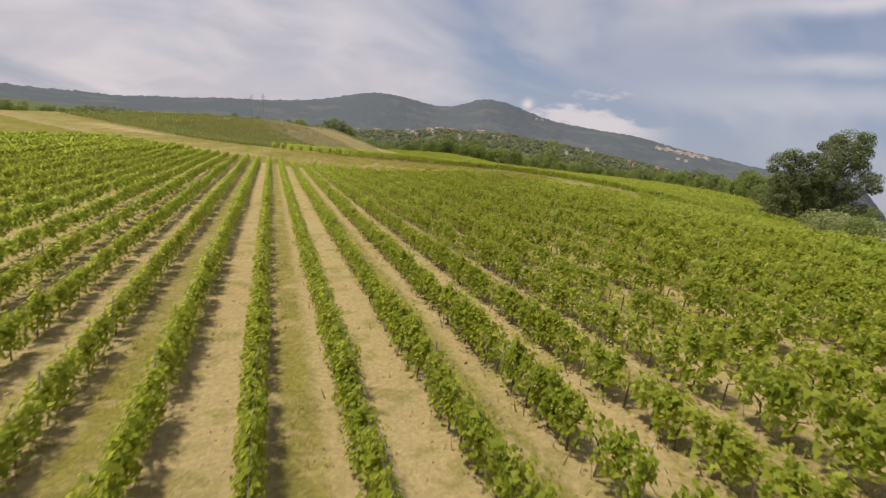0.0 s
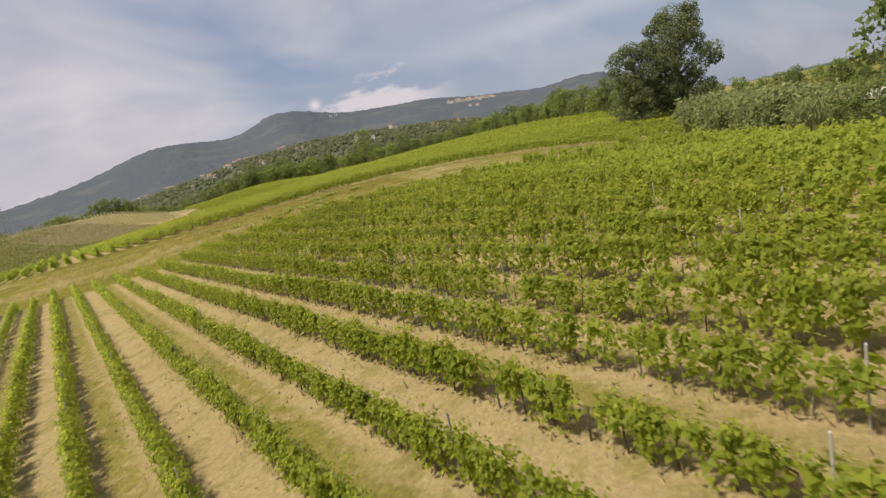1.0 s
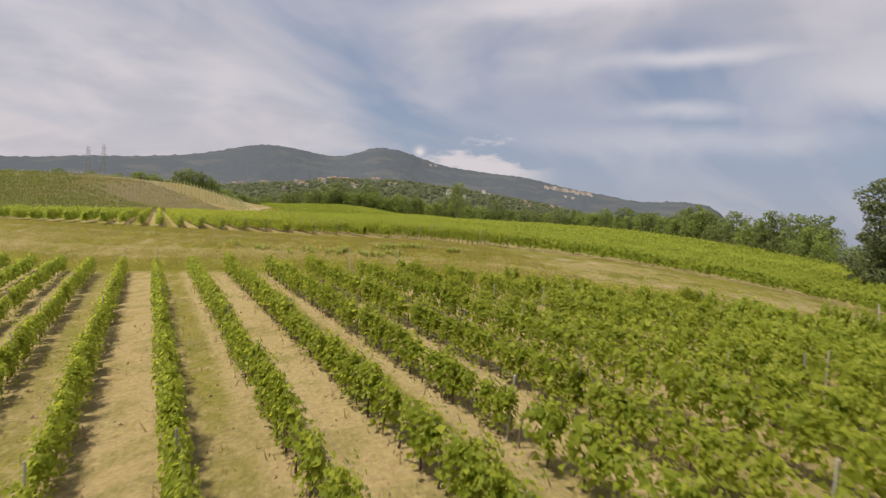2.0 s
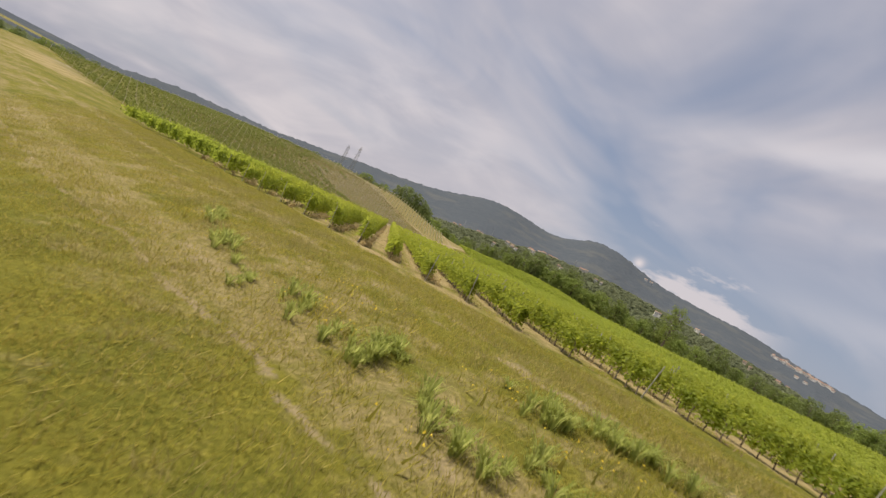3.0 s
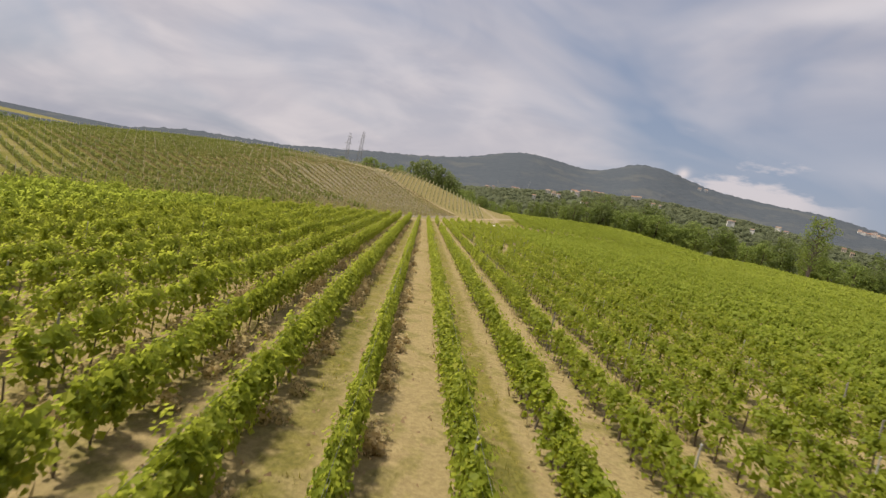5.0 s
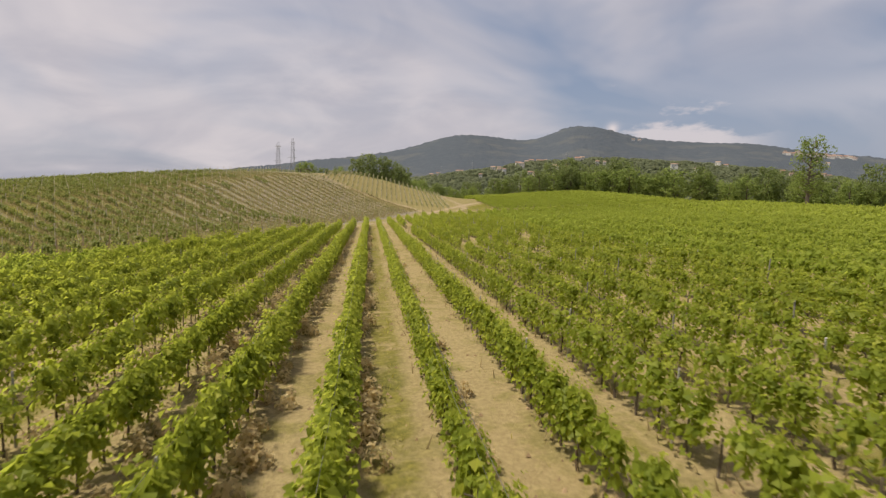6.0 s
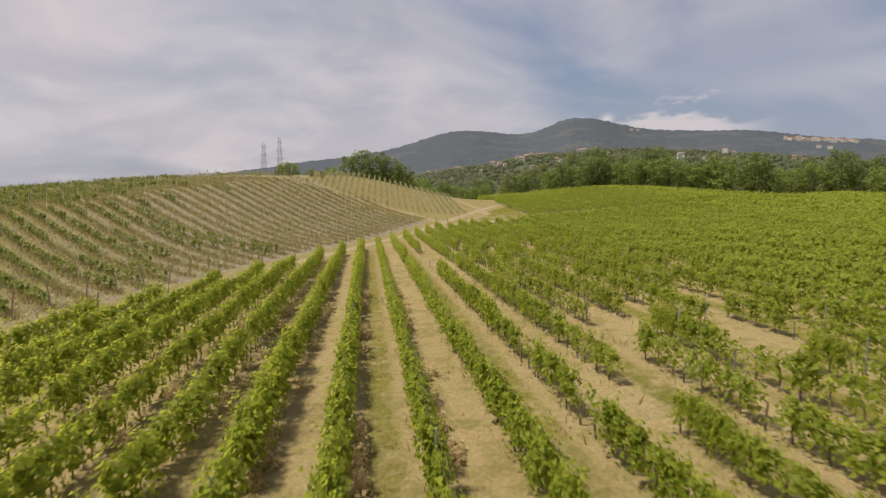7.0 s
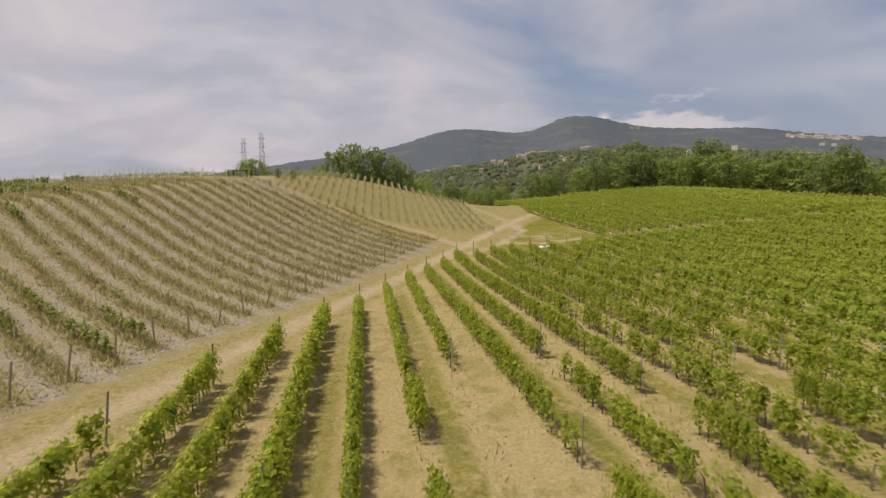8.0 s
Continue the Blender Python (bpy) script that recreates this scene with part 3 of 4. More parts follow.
def tube(points, radii, sides=5):
    """A bent tapered tube as verts and faces."""
    pts = [Vector(p) for p in points]
    vs, fs = [], []
    for i, (p, r) in enumerate(zip(pts, radii)):
        d = (pts[min(i + 1, len(pts) - 1)] - pts[max(i - 1, 0)]).normalized()
        a = d.cross(Vector((0.31, 0.9, 0.2))).normalized()
        b = d.cross(a)
        for k in range(sides):
            g = 2 * math.pi * k / sides
            vs.append(p + (a * math.cos(g) + b * math.sin(g)) * r)
    for i in range(len(pts) - 1):
        for k in range(sides):
            q = i * sides + k
            w = i * sides + (k + 1) % sides
            fs.append((q, w, w + sides, q + sides))
    fs.append(tuple(range((len(pts) - 1) * sides, len(pts) * sides)))
    return [tuple(v) for v in vs], fs


def joined(chunks):
    vs, fs = [], []
    for v, f in chunks:
        n = len(vs)
        vs += v
        fs += [tuple(i + n for i in q) for q in f]
    return vs, fs


def trunks_mesh(seed, length, plants):
    rs = random.Random(seed)
    out = []
    for k in range(plants):
        y = (k + 0.5) * length / plants + rs.uniform(-0.1, 0.1)
        x = rs.uniform(-0.05, 0.05)
        out.append(tube([(x, y, -0.15), (x + rs.uniform(-0.04, 0.04), y + rs.uniform(-0.05, 0.05), 0.35), (x, y + rs.uniform(-0.06, 0.06), 0.75),
                         (x, y + rs.choice((-1, 1)) * 0.3, 0.86)], [0.035, 0.028, 0.025, 0.014], 4))
    return mesh_from("vine_trunks", *joined(out), [BARK])


def post_mesh(name, height, r, mat, seed=0):
    rs = random.Random(seed)
    v, f = tube([(0, 0, -0.4), (0, 0, 0.2), (rs.uniform(-0.02, 0.02), rs.uniform(-0.02, 0.02), height - 0.02), (0, 0, height)], [r, r, r * 0.95, r * 0.7], 6)
    return mesh_from(name, v, f, [mat])


def wire_mesh(length):
    out = []
    for z in (0.8, 1.25, 1.6):
        out.append(tube([(0, 0, z), (0, length * 0.5, z - 0.02), (0, length, z)], [0.004] * 3, 3))
    return mesh_from("wire", *joined(out), [plain("wire_steel", (0.12, 0.12, 0.12), 0.7)])


SEG = 5.75
HI = [hedge_mesh("vine_foliage", 11 + i, SEG, 6, 1600, 0.146, VINE, low=0.20, high=1.60, wide=0.27, gap=0.06, simple=False) for i in range(5)]
MIDS = [hedge_mesh("vine_foliage", 31 + i, SEG, 6, 1480, 0.148, VINE, low=0.20, high=1.66, wide=0.34, gap=0.05) for i in range(5)]
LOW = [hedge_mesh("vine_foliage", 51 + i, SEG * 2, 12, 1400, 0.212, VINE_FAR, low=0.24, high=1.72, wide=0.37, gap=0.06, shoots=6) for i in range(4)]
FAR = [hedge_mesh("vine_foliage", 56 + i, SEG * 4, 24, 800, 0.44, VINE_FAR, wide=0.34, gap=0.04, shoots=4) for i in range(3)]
SPARSE = [hedge_mesh("vine_foliage", 41 + i, SEG, 6, 1150, 0.145, VINE, low=0.20, high=1.60, wide=0.28, gap=0.42) for i in range(5)]
# stretches of dead or missing vines in the second field: row, from, to along the row
MISSING = [(2, 240.8, 244.6), (2, 247.9, 250.6), (3, 236.0, 251.6), (4, 239.6, 241.8), (5, 249.2, 252.0), (6, 243.0, 246.5), (7, 208.0, 213.5),
           (4, 205.0, 208.5), (5, 211.0, 216.0), (6, 196.0, 200.5), (6, 214.0, 217.0), (8, 216.0, 219.0), (8, 244.0, 247.0)]
TRUNKS = [trunks_mesh(71 + i, SEG, 6) for i in range(3)]
TRUNK = []
for i in range(3):
    q = random.Random(90 + i)
    TRUNK.append(mesh_from("vine_trunk", *tube([(0, 0, -0.15), (q.uniform(-0.04, 0.04), 0.03, 0.35), (0, q.uniform(-0.06, 0.06), 0.75), (0.03, 0.28, 0.88)], [0.035, 0.028, 0.025, 0.012], 5), [BARK]))
POSTS = [post_mesh("post", 1.62, 0.024, POST_GREY, 1), post_mesh("post", 1.72, 0.028, POST_DULL, 2)]
END_POST = post_mesh("end_post", 1.7, 0.026, POST_GREY, 3)
TALL_POST = post_mesh("end_post", 2.0, 0.045, POST_WOOD, 4)
PALE_POST = post_mesh("end_post", 2.1, 0.03, POST_GREY, 8)
WIRE = wire_mesh(SEG)


def path_x(y):
    """How the flight line crosses the fields: x at y."""
    return np.interp(y, [0, 31, 63, 76, 95, 112, 145, 172, 231, 300], [-4.5, 3.9, 12.2, 16.1, 18.8, 19.3, 12.5, 6.5, 0.1, -4])


def field_rows(field, k0, k1, inside, label, group, s_range, near_detail=True):
    a, off = field
    ca, sa = math.cos(a), math.sin(a)
    rs = random.Random(int(off * 10) + 5)
    for k in range(k0, k1):
        L = off + k * SPACING
        s = np.arange(*s_range, 0.5)
        x, y = L * ca + s * sa, -L * sa + s * ca
        ok = inside(x, y)
        if ok.sum() < 12:
            continue
        s0, s1 = s[ok][0] + rs.uniform(-0.5, 0.5), s[ok][-1] + rs.uniform(-0.5, 0.5)
        cx, cy = L * ca + s0 * sa, -L * sa + s0 * ca
        row = empty("vine_row", (cx, cy, float(land(cx, cy))), label, "vine row", group)
        base = row.location.copy()
        p, first = s0, True
        gone = sorted((g0, g1) for row_k, g0, g1 in MISSING if row_k == k and 30 < off < 33 and inside is in_b)
        while p < s1 - 1.5:
            held = [g1 for g0, g1 in gone if g0 - 1.5 <= p < g1]
            if held:
                p = held[0]
                continue
            stop = min([g0 for g0, g1 in gone if g0 > p] + [s1])
            x0, y0 = L * ca + p * sa, -L * sa + p * ca
            gap = abs(x0 - path_x(y0))
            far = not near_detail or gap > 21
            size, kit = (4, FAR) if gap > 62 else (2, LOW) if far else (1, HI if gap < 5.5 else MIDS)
            n = min(size * SEG, stop - p)
            x1, y1 = L * ca + (p + n) * sa, -L * sa + (p + n) * ca
            z0, z1 = float(land(x0, y0)), float(land(x1, y1))
            m = (Matrix.Translation(Vector((x0, y0, z0)) - base) @ Matrix.Rotation(-a, 4, "Z") @ Matrix.Rotation(math.atan2(z1 - z0, n), 4, "X")
                 @ Matrix.Diagonal((1, n / (size * SEG), 1, 1)))
            # the lower rows of the second field and the outer ones of the first stand fuller
            full = 1.0 + 0.16 * (inside is in_b and k <= 0) + 0.17 * (inside is in_a and x0 > path_x(y0) + 9)
            wob = Matrix.Diagonal((rs.choice((-1, 1)) * rs.uniform(0.85, 1.2) * full ** 1.5, 1, rs.uniform(0.88, 1.10) * full, 1))
            if inside is in_b and 3 <= k <= 10 and 184 < p < 262 and size == 1 and rs.random() < 0.35:
                kit = SPARSE
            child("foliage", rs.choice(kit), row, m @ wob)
            if not far:
                if gap < 3.6:
                    for j in range(6):
                        child("trunk", rs.choice(TRUNK), row, m @ pose(0, (j + 0.5) * SEG / 6 + rs.uniform(-0.1, 0.1), 0, 0, 0, rs.uniform(0, 360)))
                elif gap < 17:
                    tagged(child("vine_stock", rs.choice(TRUNKS), row, m), kind="stuff")
                up = Matrix.Translation(Vector((x0, y0, z0)) - base) @ pose(0, 0, 0, rs.uniform(-2, 2), rs.uniform(-2, 2), rs.uniform(0, 90))
                if first:
                    up = Matrix.Translation(Vector((x0, y0, z0)) - base) @ pose(0, 0, 0, rs.uniform(2, 14), rs.uniform(-4, 4), 0)
                if rs.random() < (0.7 if first else 0.55 * (gap < 20)):
                    child("end_post" if first else "post", END_POST if first else POSTS[rs.random() < 0.3], row, up)
                if gap < 3.6:
                    child("wire", WIRE, row, m)
            first = False
            p += n
        x1, y1 = L * ca + s1 * sa, -L * sa + s1 * ca
        if near_detail and abs(x1 - path_x(y1)) < 40 and rs.random() < (0.85 if inside is in_b else 0.35):
            child("end_post", TALL_POST if inside is in_b else PALE_POST, row, Matrix.Translation(Vector((x1, y1, float(land(x1, y1)))) - base) @ pose(0, 0, 0, -9, rs.uniform(-3, 3), 0))


field_rows(FIELD_A, -31, 34, in_a, "long trained grapevine row in dry soil", "vine rows of the first field", (-60, 170))
field_rows(FIELD_B, -16, 53, in_b, "long green grapevine row beside bare lanes", "vine rows of the second field", (40, 330))
field_rows(FIELD_B, 2, 44, in_c, "distant green grapevine row below the wood", "vine rows of the far field", (280, 420), False)


# ---- trees ----
def tree_mesh(name, seed, height, spread, leaves, size, mat, base=0.22, clumps=26, simple=False):
    """Trunk with limbs, and a crown of leaf clumps round the limb ends."""
    rs = np.random.RandomState(seed)
    chunks = [tube([(0, 0, -0.5), (0.1, 0.05, height * 0.2), (0.05, 0.2, height * 0.5), (0.2, 0.1, height * 0.85)],
                   [height * 0.028, height * 0.022, height * 0.014, height * 0.003], 7)]
    ends = []
    for i in range(clumps):
        bare_limb = simple and i % 3
        z = height * (base + (0.93 - base) * (i + 0.5) / clumps)
        u = (z / height - base) / (1 - base)
        r = spread * (0.35 + 0.65 * math.sin(math.pi * min(1, 0.18 + 0.78 * u))) * rs.uniform(0.45, 1.0)
        g = i * 2.4 + rs.uniform(-0.5, 0.5)
        e = np.array([r * math.cos(g), r * math.sin(g), z])
        ends.append(e)
        s = np.array([0.1, 0.1, max(height * 0.12, z - r * 0.7)])
        if bare_limb:
            continue
        chunks.append(tube([tuple(s), tuple((s + e) / 2 + np.array([0, 0, -0.3])), tuple(e)], [height * 0.010, height * 0.006, 0.02], 3))
    ends = np.array(ends)
    k = rs.randint(0, clumps, leaves)
    rad = spread * (0.40 if simple else 0.33) * rs.uniform(0.7, 1.25, clumps)
    d = rs.normal(size=(leaves, 3))
    d /= np.linalg.norm(d, axis=1, keepdims=True)
    c = ends[k] + d * (rad[k] * rs.uniform(0.25, 1.0, leaves) ** 0.45)[:, None] * np.array([1, 1, 0.75])
    v, f = leaf_quads(rs, c, d + rs.normal(0, 0.5, (leaves, 3)) + np.array([0, 0, 0.4]), np.full(leaves, size), 0.25, simple)
    return mesh_from(name + "_trunk", *joined(chunks), [BARK]), mesh_from(name + "_crown", v, f, [mat])


def make_tree(kind, meshes, label, x, y, turn, scale, group=""):
    t = empty(kind, (x, y, float(land(x, y)) - 0.2), label, "tree", group)
    t.rotation_euler = (0, 0, turn)
    t.scale = scale
    child("trunk", meshes[0], t)
    child("crown", meshes[1], t)
    return t


OAK_LEAF = leaf_material("oak_leaf", (0.105, 0.135, 0.062), (0.180, 0.212, 0.098), (0.24, 0.265, 0.125), 0.4, 0.7)
BIG = tree_mesh("oak", 5, 21, 6.0, 20000, 0.32, OAK_LEAF, 0.13, 56)
BIG_B = tree_mesh("oak", 6, 18, 4.8, 12500, 0.32, OAK_LEAF, 0.10, 42)
WOODS = [tree_mesh("wood_tree", 21, 17, 6.2, 2000, 0.78, TREE_LEAF, 0.03, 30, True), tree_mesh("wood_tree", 22, 15, 6.8, 2000, 0.78, TREE_LIGHT, 0.02, 30, True),
         tree_mesh("wood_tree", 23, 13, 6.4, 1900, 0.77, TREE_LIGHT, 0.02, 28, True), tree_mesh("wood_tree", 24, 18, 5.8, 2000, 0.78, TREE_LEAF, 0.04, 30, True)]
POPLAR = tree_mesh("poplar", 31, 23, 5.6, 2300, 0.50, TREE_LIGHT, 0.20, 40)
rs = random.Random(9)
make_tree("oak_tree", BIG, "tall dark leafy tree at the field corner", 88.6, 86.6, 0.3, (1, 1, 1.0))
make_tree("oak_tree", BIG_B, "dark leafy tree beside its taller neighbour", 81.2, 89.8, 2.2, (1, 1, 0.86))
make_tree("poplar_tree", POPLAR, "sparse tall tree rising over the wood edge", 119, 322, 0.0, (1, 1, 1.0))
LINE = [(-70, 470), (-20, 430), (3, 400), (40, 392), (72, 385), (105, 372), (129, 355), (155, 310), (165, 270), (165, 230), (155, 190), (140, 155), (122, 120), (124, 90), (122, 55), (112, 15)]
CREST_LINE = [(-250, 300), (-215, 340), (-170, 385), (-125, 415), (-70, 470)]
for (xa, ya), (xb, yb) in list(zip(LINE, LINE[1:])) + list(zip(CREST_LINE, CREST_LINE[1:])):
    n = max(3, int(math.hypot(xb - xa, yb - ya) / 5.0))
    for i in range(n):
        for depth in (0, 9):
            u = (i + rs.random()) / n
            nx, ny = (yb - ya), -(xb - xa)
            q = -depth / math.hypot(nx, ny) * (1 + 0.5 * rs.random())
            x, y = xa + (xb - xa) * u + nx * q + rs.uniform(-2, 2), ya + (yb - ya) * u + ny * q + rs.uniform(-2, 2)
            sc = rs.uniform(0.8, 1.1) * float(np.interp(x, [-260, -170, -110, -60, -10, 5, 40, 75, 110, 130], [0.5, 0.6, 0.65, 0.7, 0.65, 0.46, 0.62, 0.90, 0.84, 0.76]))
            if y < 335 and x > 100:
                sc = rs.uniform(0.45, 0.68) if y > 125 else rs.uniform(0.26, 0.42)
            make_tree("wood_tree", rs.choice(WOODS), "leafy tree in the wood edge beyond the vines" if sc > 0.5 else "low leafy tree in a hedge beyond the vines",
                      x, y, rs.uniform(0, 6.28), (sc, sc, sc * rs.uniform(0.8, 1.15)), "wood edge")
for x, y, sc in ((-31, 329.5, 0.12), (-28.5, 331, 0.10), (-28, 372, 0.72), (-24, 370, 0.84), (-20, 374, 0.86), (-15, 376, 0.8), (-11, 378, 0.7), (-6, 384, 0.66), (-18, 382, 0.84), (67.4, 45.6, 0.95), (75.5, 47.0, 0.8), (44, 41, 0.26), (47.5, 44, 0.25), (52, 44.5, 0.17), (53.5, 42.5, 0.15), (54, 47.5, 0.20), (-42.5, 350, 0.40), (-45.5, 352, 0.34), (92, 96, 0.55)):
    make_tree("hedge_tree", WOODS[int(abs(x)) % 4], "dark bushy tree behind the vines", x, y, x, (sc, sc, sc))


# ---- reeds by the big tree ----
def reed_clump(seed, height, stems, mat=REED_LEAF, width=0.011):
    """Arching blades from one root."""
    q = np.random.RandomState(seed)
    vs, fs = [], []
    for i in range(stems):
        g, lean = q.uniform(0, 6.28), q.uniform(0.1, 0.5)
        h = height * q.uniform(0.6, 1.0)
        r0 = q.uniform(0, 0.22) * height * 0.5
        d = np.array([math.cos(g), math.sin(g), 0])
        side = np.array([-d[1], d[0], 0]) * height * width
        root = d * r0
        pts = [root, root + d * lean * h * 0.25 + np.array([0, 0, h * 0.55]), root + d * lean * h * 0.7 + np.array([0, 0, h * 0.92]), root + d * lean * h * 1.25 + np.array([0, 0, h * 0.8])]
        n = len(vs)
        for p, w in zip(pts, (0.8, 1.1, 0.8, 0.1)):
            vs += [p - side * w, p + side * w]
        fs += [(n + 2 * k, n + 2 * k + 1, n + 2 * k + 3, n + 2 * k + 2) for k in range(3)]
    return mesh_from("reed_clump", vs, fs, [mat])


REEDS = [reed_clump(41 + i, 4.2, 110) for i in range(3)]
SHRUBS = [tree_mesh("cane_shrub", 44 + i, 4.6, 2.3, 900, 0.34, REED_LEAF, 0.02, 30, True) for i in range(3)]
for i in range(68):
    u = rs.uniform(0.2, 1.0)
    x, y = 41 + 40 * u + rs.uniform(-1.5, 7), 38 + 43 * u + rs.uniform(-6, 1.5)
    sc = rs.uniform(0.85, 1.25)
    if i % 3:
        make_tree("cane_shrub", rs.choice(SHRUBS), "pale green bushy canes below the big tree", x, y, rs.uniform(0, 6), (sc, sc, sc * 0.95), "cane thicket")
        continue
    ob = new("reed_clump", rs.choice(REEDS))
    ob.matrix_world = Matrix.Translation((x, y, float(land(x, y)) - 0.1)) @ Matrix.Rotation(rs.uniform(0, 6), 4, "Z") @ Matrix.Diagonal((sc * 1.2, sc * 1.2, sc, 1))
    tagged(ob, "tall pale green reed clump below the big tree", "reed", "reed thicket")

GRASS_CLUMP = leaf_material("coarse_grass", (0.21, 0.265, 0.052), (0.40, 0.45, 0.105), (0.54, 0.54, 0.20), 0.6, 0.6)
CANES = [reed_clump(51 + i, 1.0, 34, GRASS_CLUMP, 0.015) for i in range(3)]
CLUMPS = [(8.0, 113.2), (10.6, 111.8), (13.1, 110.3), (14.7, 111.2), (16.4, 110.9), (17.0, 111.4), (17.6, 112.2), (19.0, 110.5), (19.8, 110.6),
          (21.0, 111.6), (21.1, 115.2), (21.6, 115.0), (22.7, 116.4), (23.3, 116.5), (23.9, 116.7), (26.0, 115.5)]
for i in range(112):
    x, y = CLUMPS[i % len(CLUMPS)]
    x += rs.gauss(0, 0.34)
    y += rs.gauss(0, 0.42) - 0.8 * x
    ob = new("grass_clump", rs.choice(CANES))
    sc = rs.uniform(0.28, 0.66)
    ob.matrix_world = Matrix.Translation((x, y, float(land(x, y)) - 0.03)) @ Matrix.Rotation(rs.uniform(0, 6), 4, "Z") @ Matrix.Diagonal((sc * 1.9, sc * 1.9, sc, 1))
    tagged(ob, "tall coarse green grass clump on the headland", "grass clump", "headland clumps")


# ---- young vines on the hill ----
YOUNG_SEG = [hedge_mesh("young_foliage", 61 + i, 8.0, 9, 230, 0.13, YOUNG, low=0.05, high=1.0, wide=0.22, gap=0.45, shoots=4) for i in range(5)]
HILL_LEAF = leaf_material("hill_vine_leaf", (0.150, 0.195, 0.038), (0.275, 0.315, 0.066), (0.40, 0.41, 0.11), 0.48)
LUSH_SEG = [hedge_mesh("hill_foliage", 66 + i, 8.0, 9, 300, 0.25, HILL_LEAF, low=0.15, high=1.45, wide=0.20, gap=0.2, shoots=4) for i in range(5)]
STAKE = post_mesh("stake", 1.75, 0.034, PALE_STAKE, 5)
HILL_POST = post_mesh("end_post", 2.0, 0.055, wood_material("brown_post", (0.26, 0.18, 0.11), (0.42, 0.31, 0.20)), 6)
TURN = math.atan2(0.8, 0.6)
for k in range(45, 115):
    lo, hi = 120.0, 320.0
    for _ in range(40):
        y0 = (lo + hi) / 2
        if 0.6 * (float(track_x(y0)) - 5.5) + 0.8 * y0 < HILL_SPACING * (k + 0.75):
            lo = y0
        else:
            hi = y0
    x0 = float(track_x(y0)) - 5.5
    if y0 > 303 or y0 < 170:
        continue
    row = empty("hill_vine_row", (x0, y0, float(land(x0, y0))), "young grapevine row with stakes on the stony hillside", "vine row", "vine rows of the hill")
    child("end_post", HILL_POST, row, pose(0, 0, 0, rs.uniform(-4, 4), rs.uniform(-6, 16), 0))
    for i in range(14):
        s0 = i * 8.0 + 0.5
        xa, ya = x0 - 0.8 * s0, y0 + 0.6 * s0
        xb, yb = xa - 6.4, ya + 4.8
        za, zb = float(land(xa, ya)), float(land(xb, yb))
        lush = (-(xa + 0.7 * (ya - 250)) > rs.uniform(5, 45))
        m = Matrix.Translation(Vector((xa, ya, za)) - row.location) @ Matrix.Rotation(TURN - 0.0, 4, "Z") @ Matrix.Rotation(math.atan2(zb - za, 8), 4, "X")
        child("foliage", rs.choice(LUSH_SEG if lush else YOUNG_SEG), row, m @ Matrix.Diagonal((rs.choice((-1, 1)), 1, rs.uniform(0.85, 1.1), 1)))
        child("stake", STAKE, row, Matrix.Translation(Vector((xb, yb, zb)) - row.location) @ pose(0, 0, 0, rs.uniform(-4, 4), rs.uniform(-4, 4), 0))

# staked plot on the far flank
for k in range(26):
    x0, y0 = -30 + k * 1.55, 311.5 + 0.36 * (25 - k)
    row = empty("staked_vine_row", (x0, y0, float(land(x0, y0))), "row of pale stakes with small young vines", "vine row", "staked rows beside the hill")
    stakes, px0, pz0 = [], x0, float(row.location.z)
    for i in range(32):
        xa, ya = x0 - 0.125 * i, y0 + 1.0 * i
        za = float(land(xa, ya)) - pz0
        lx, ly, h = xa - px0, ya - y0, rs.uniform(1.1, 1.55)
        stakes.append(tube([(lx, ly, za - 0.2), (lx + rs.uniform(-0.1, 0.1), ly + rs.uniform(-0.1, 0.1), za + h)], [0.03, 0.024], 4))
        if i % 6 == 0:
            child("foliage", rs.choice(YOUNG_SEG), row, Matrix.Translation((lx, ly, za)) @ Matrix.Rotation(0.12, 4, "Z") @ Matrix.Rotation(0.06, 4, "X") @ Matrix.Diagonal((1.3, 0.8, 1.2, 1)))
    tagged(child("stake_line", mesh_from("stake_line", *joined(stakes), [PALE_STAKE]), row, None, "pale wooden stakes"), kind="stuff")


# ---- loose cover of the ground ----
def scatter(name, label, category, pts, size, mat, upright, seed, sway=0.35, width=0.09):
    q = np.random.RandomState(seed)
    n = len(pts)
    z = land(pts[:, 0], pts[:, 1])
    if upright:
        g = q.uniform(0, 6.28, n)
        d = np.stack([np.cos(g), np.sin(g), np.zeros(n)], 1)
        lean = np.stack([q.normal(0, sway, n), q.normal(0, sway, n), np.ones(n)], 1)
        h = (size * q.uniform(0.5, 1.4, n))[:, None]
        c = np.stack([pts[:, 0], pts[:, 1], z - 0.02], 1)
        v = np.stack([c - d * h * width, c + d * h * width, c + lean * h], 1).reshape(-1, 3)
        f = np.arange(n * 3).reshape(n, 3)
    else:
        c = np.stack([pts[:, 0], pts[:, 1], z + 0.01], 1)
        tet = np.array([(-1, -0.6, -0.5), (1, -0.7, -0.5), (0, 1, -0.5), (0.1, 0.1, 0.8)])
        s = (size * q.uniform(0.4, 1.3, n))[:, None, None]
        v = (c[:, None, :] + (tet[None] + q.normal(0, 0.25, (n, 4, 3))) * s).reshape(-1, 3)
        b = np.arange(n)[:, None] * 4
        f = np.concatenate([b + np.array(t) for t in ((0, 2, 1), (0, 1, 3), (1, 2, 3), (2, 0, 3))])
    ob = new(name, mesh_from(name, v, f, [mat]))
    return tagged(ob, label, category, kind="stuff")


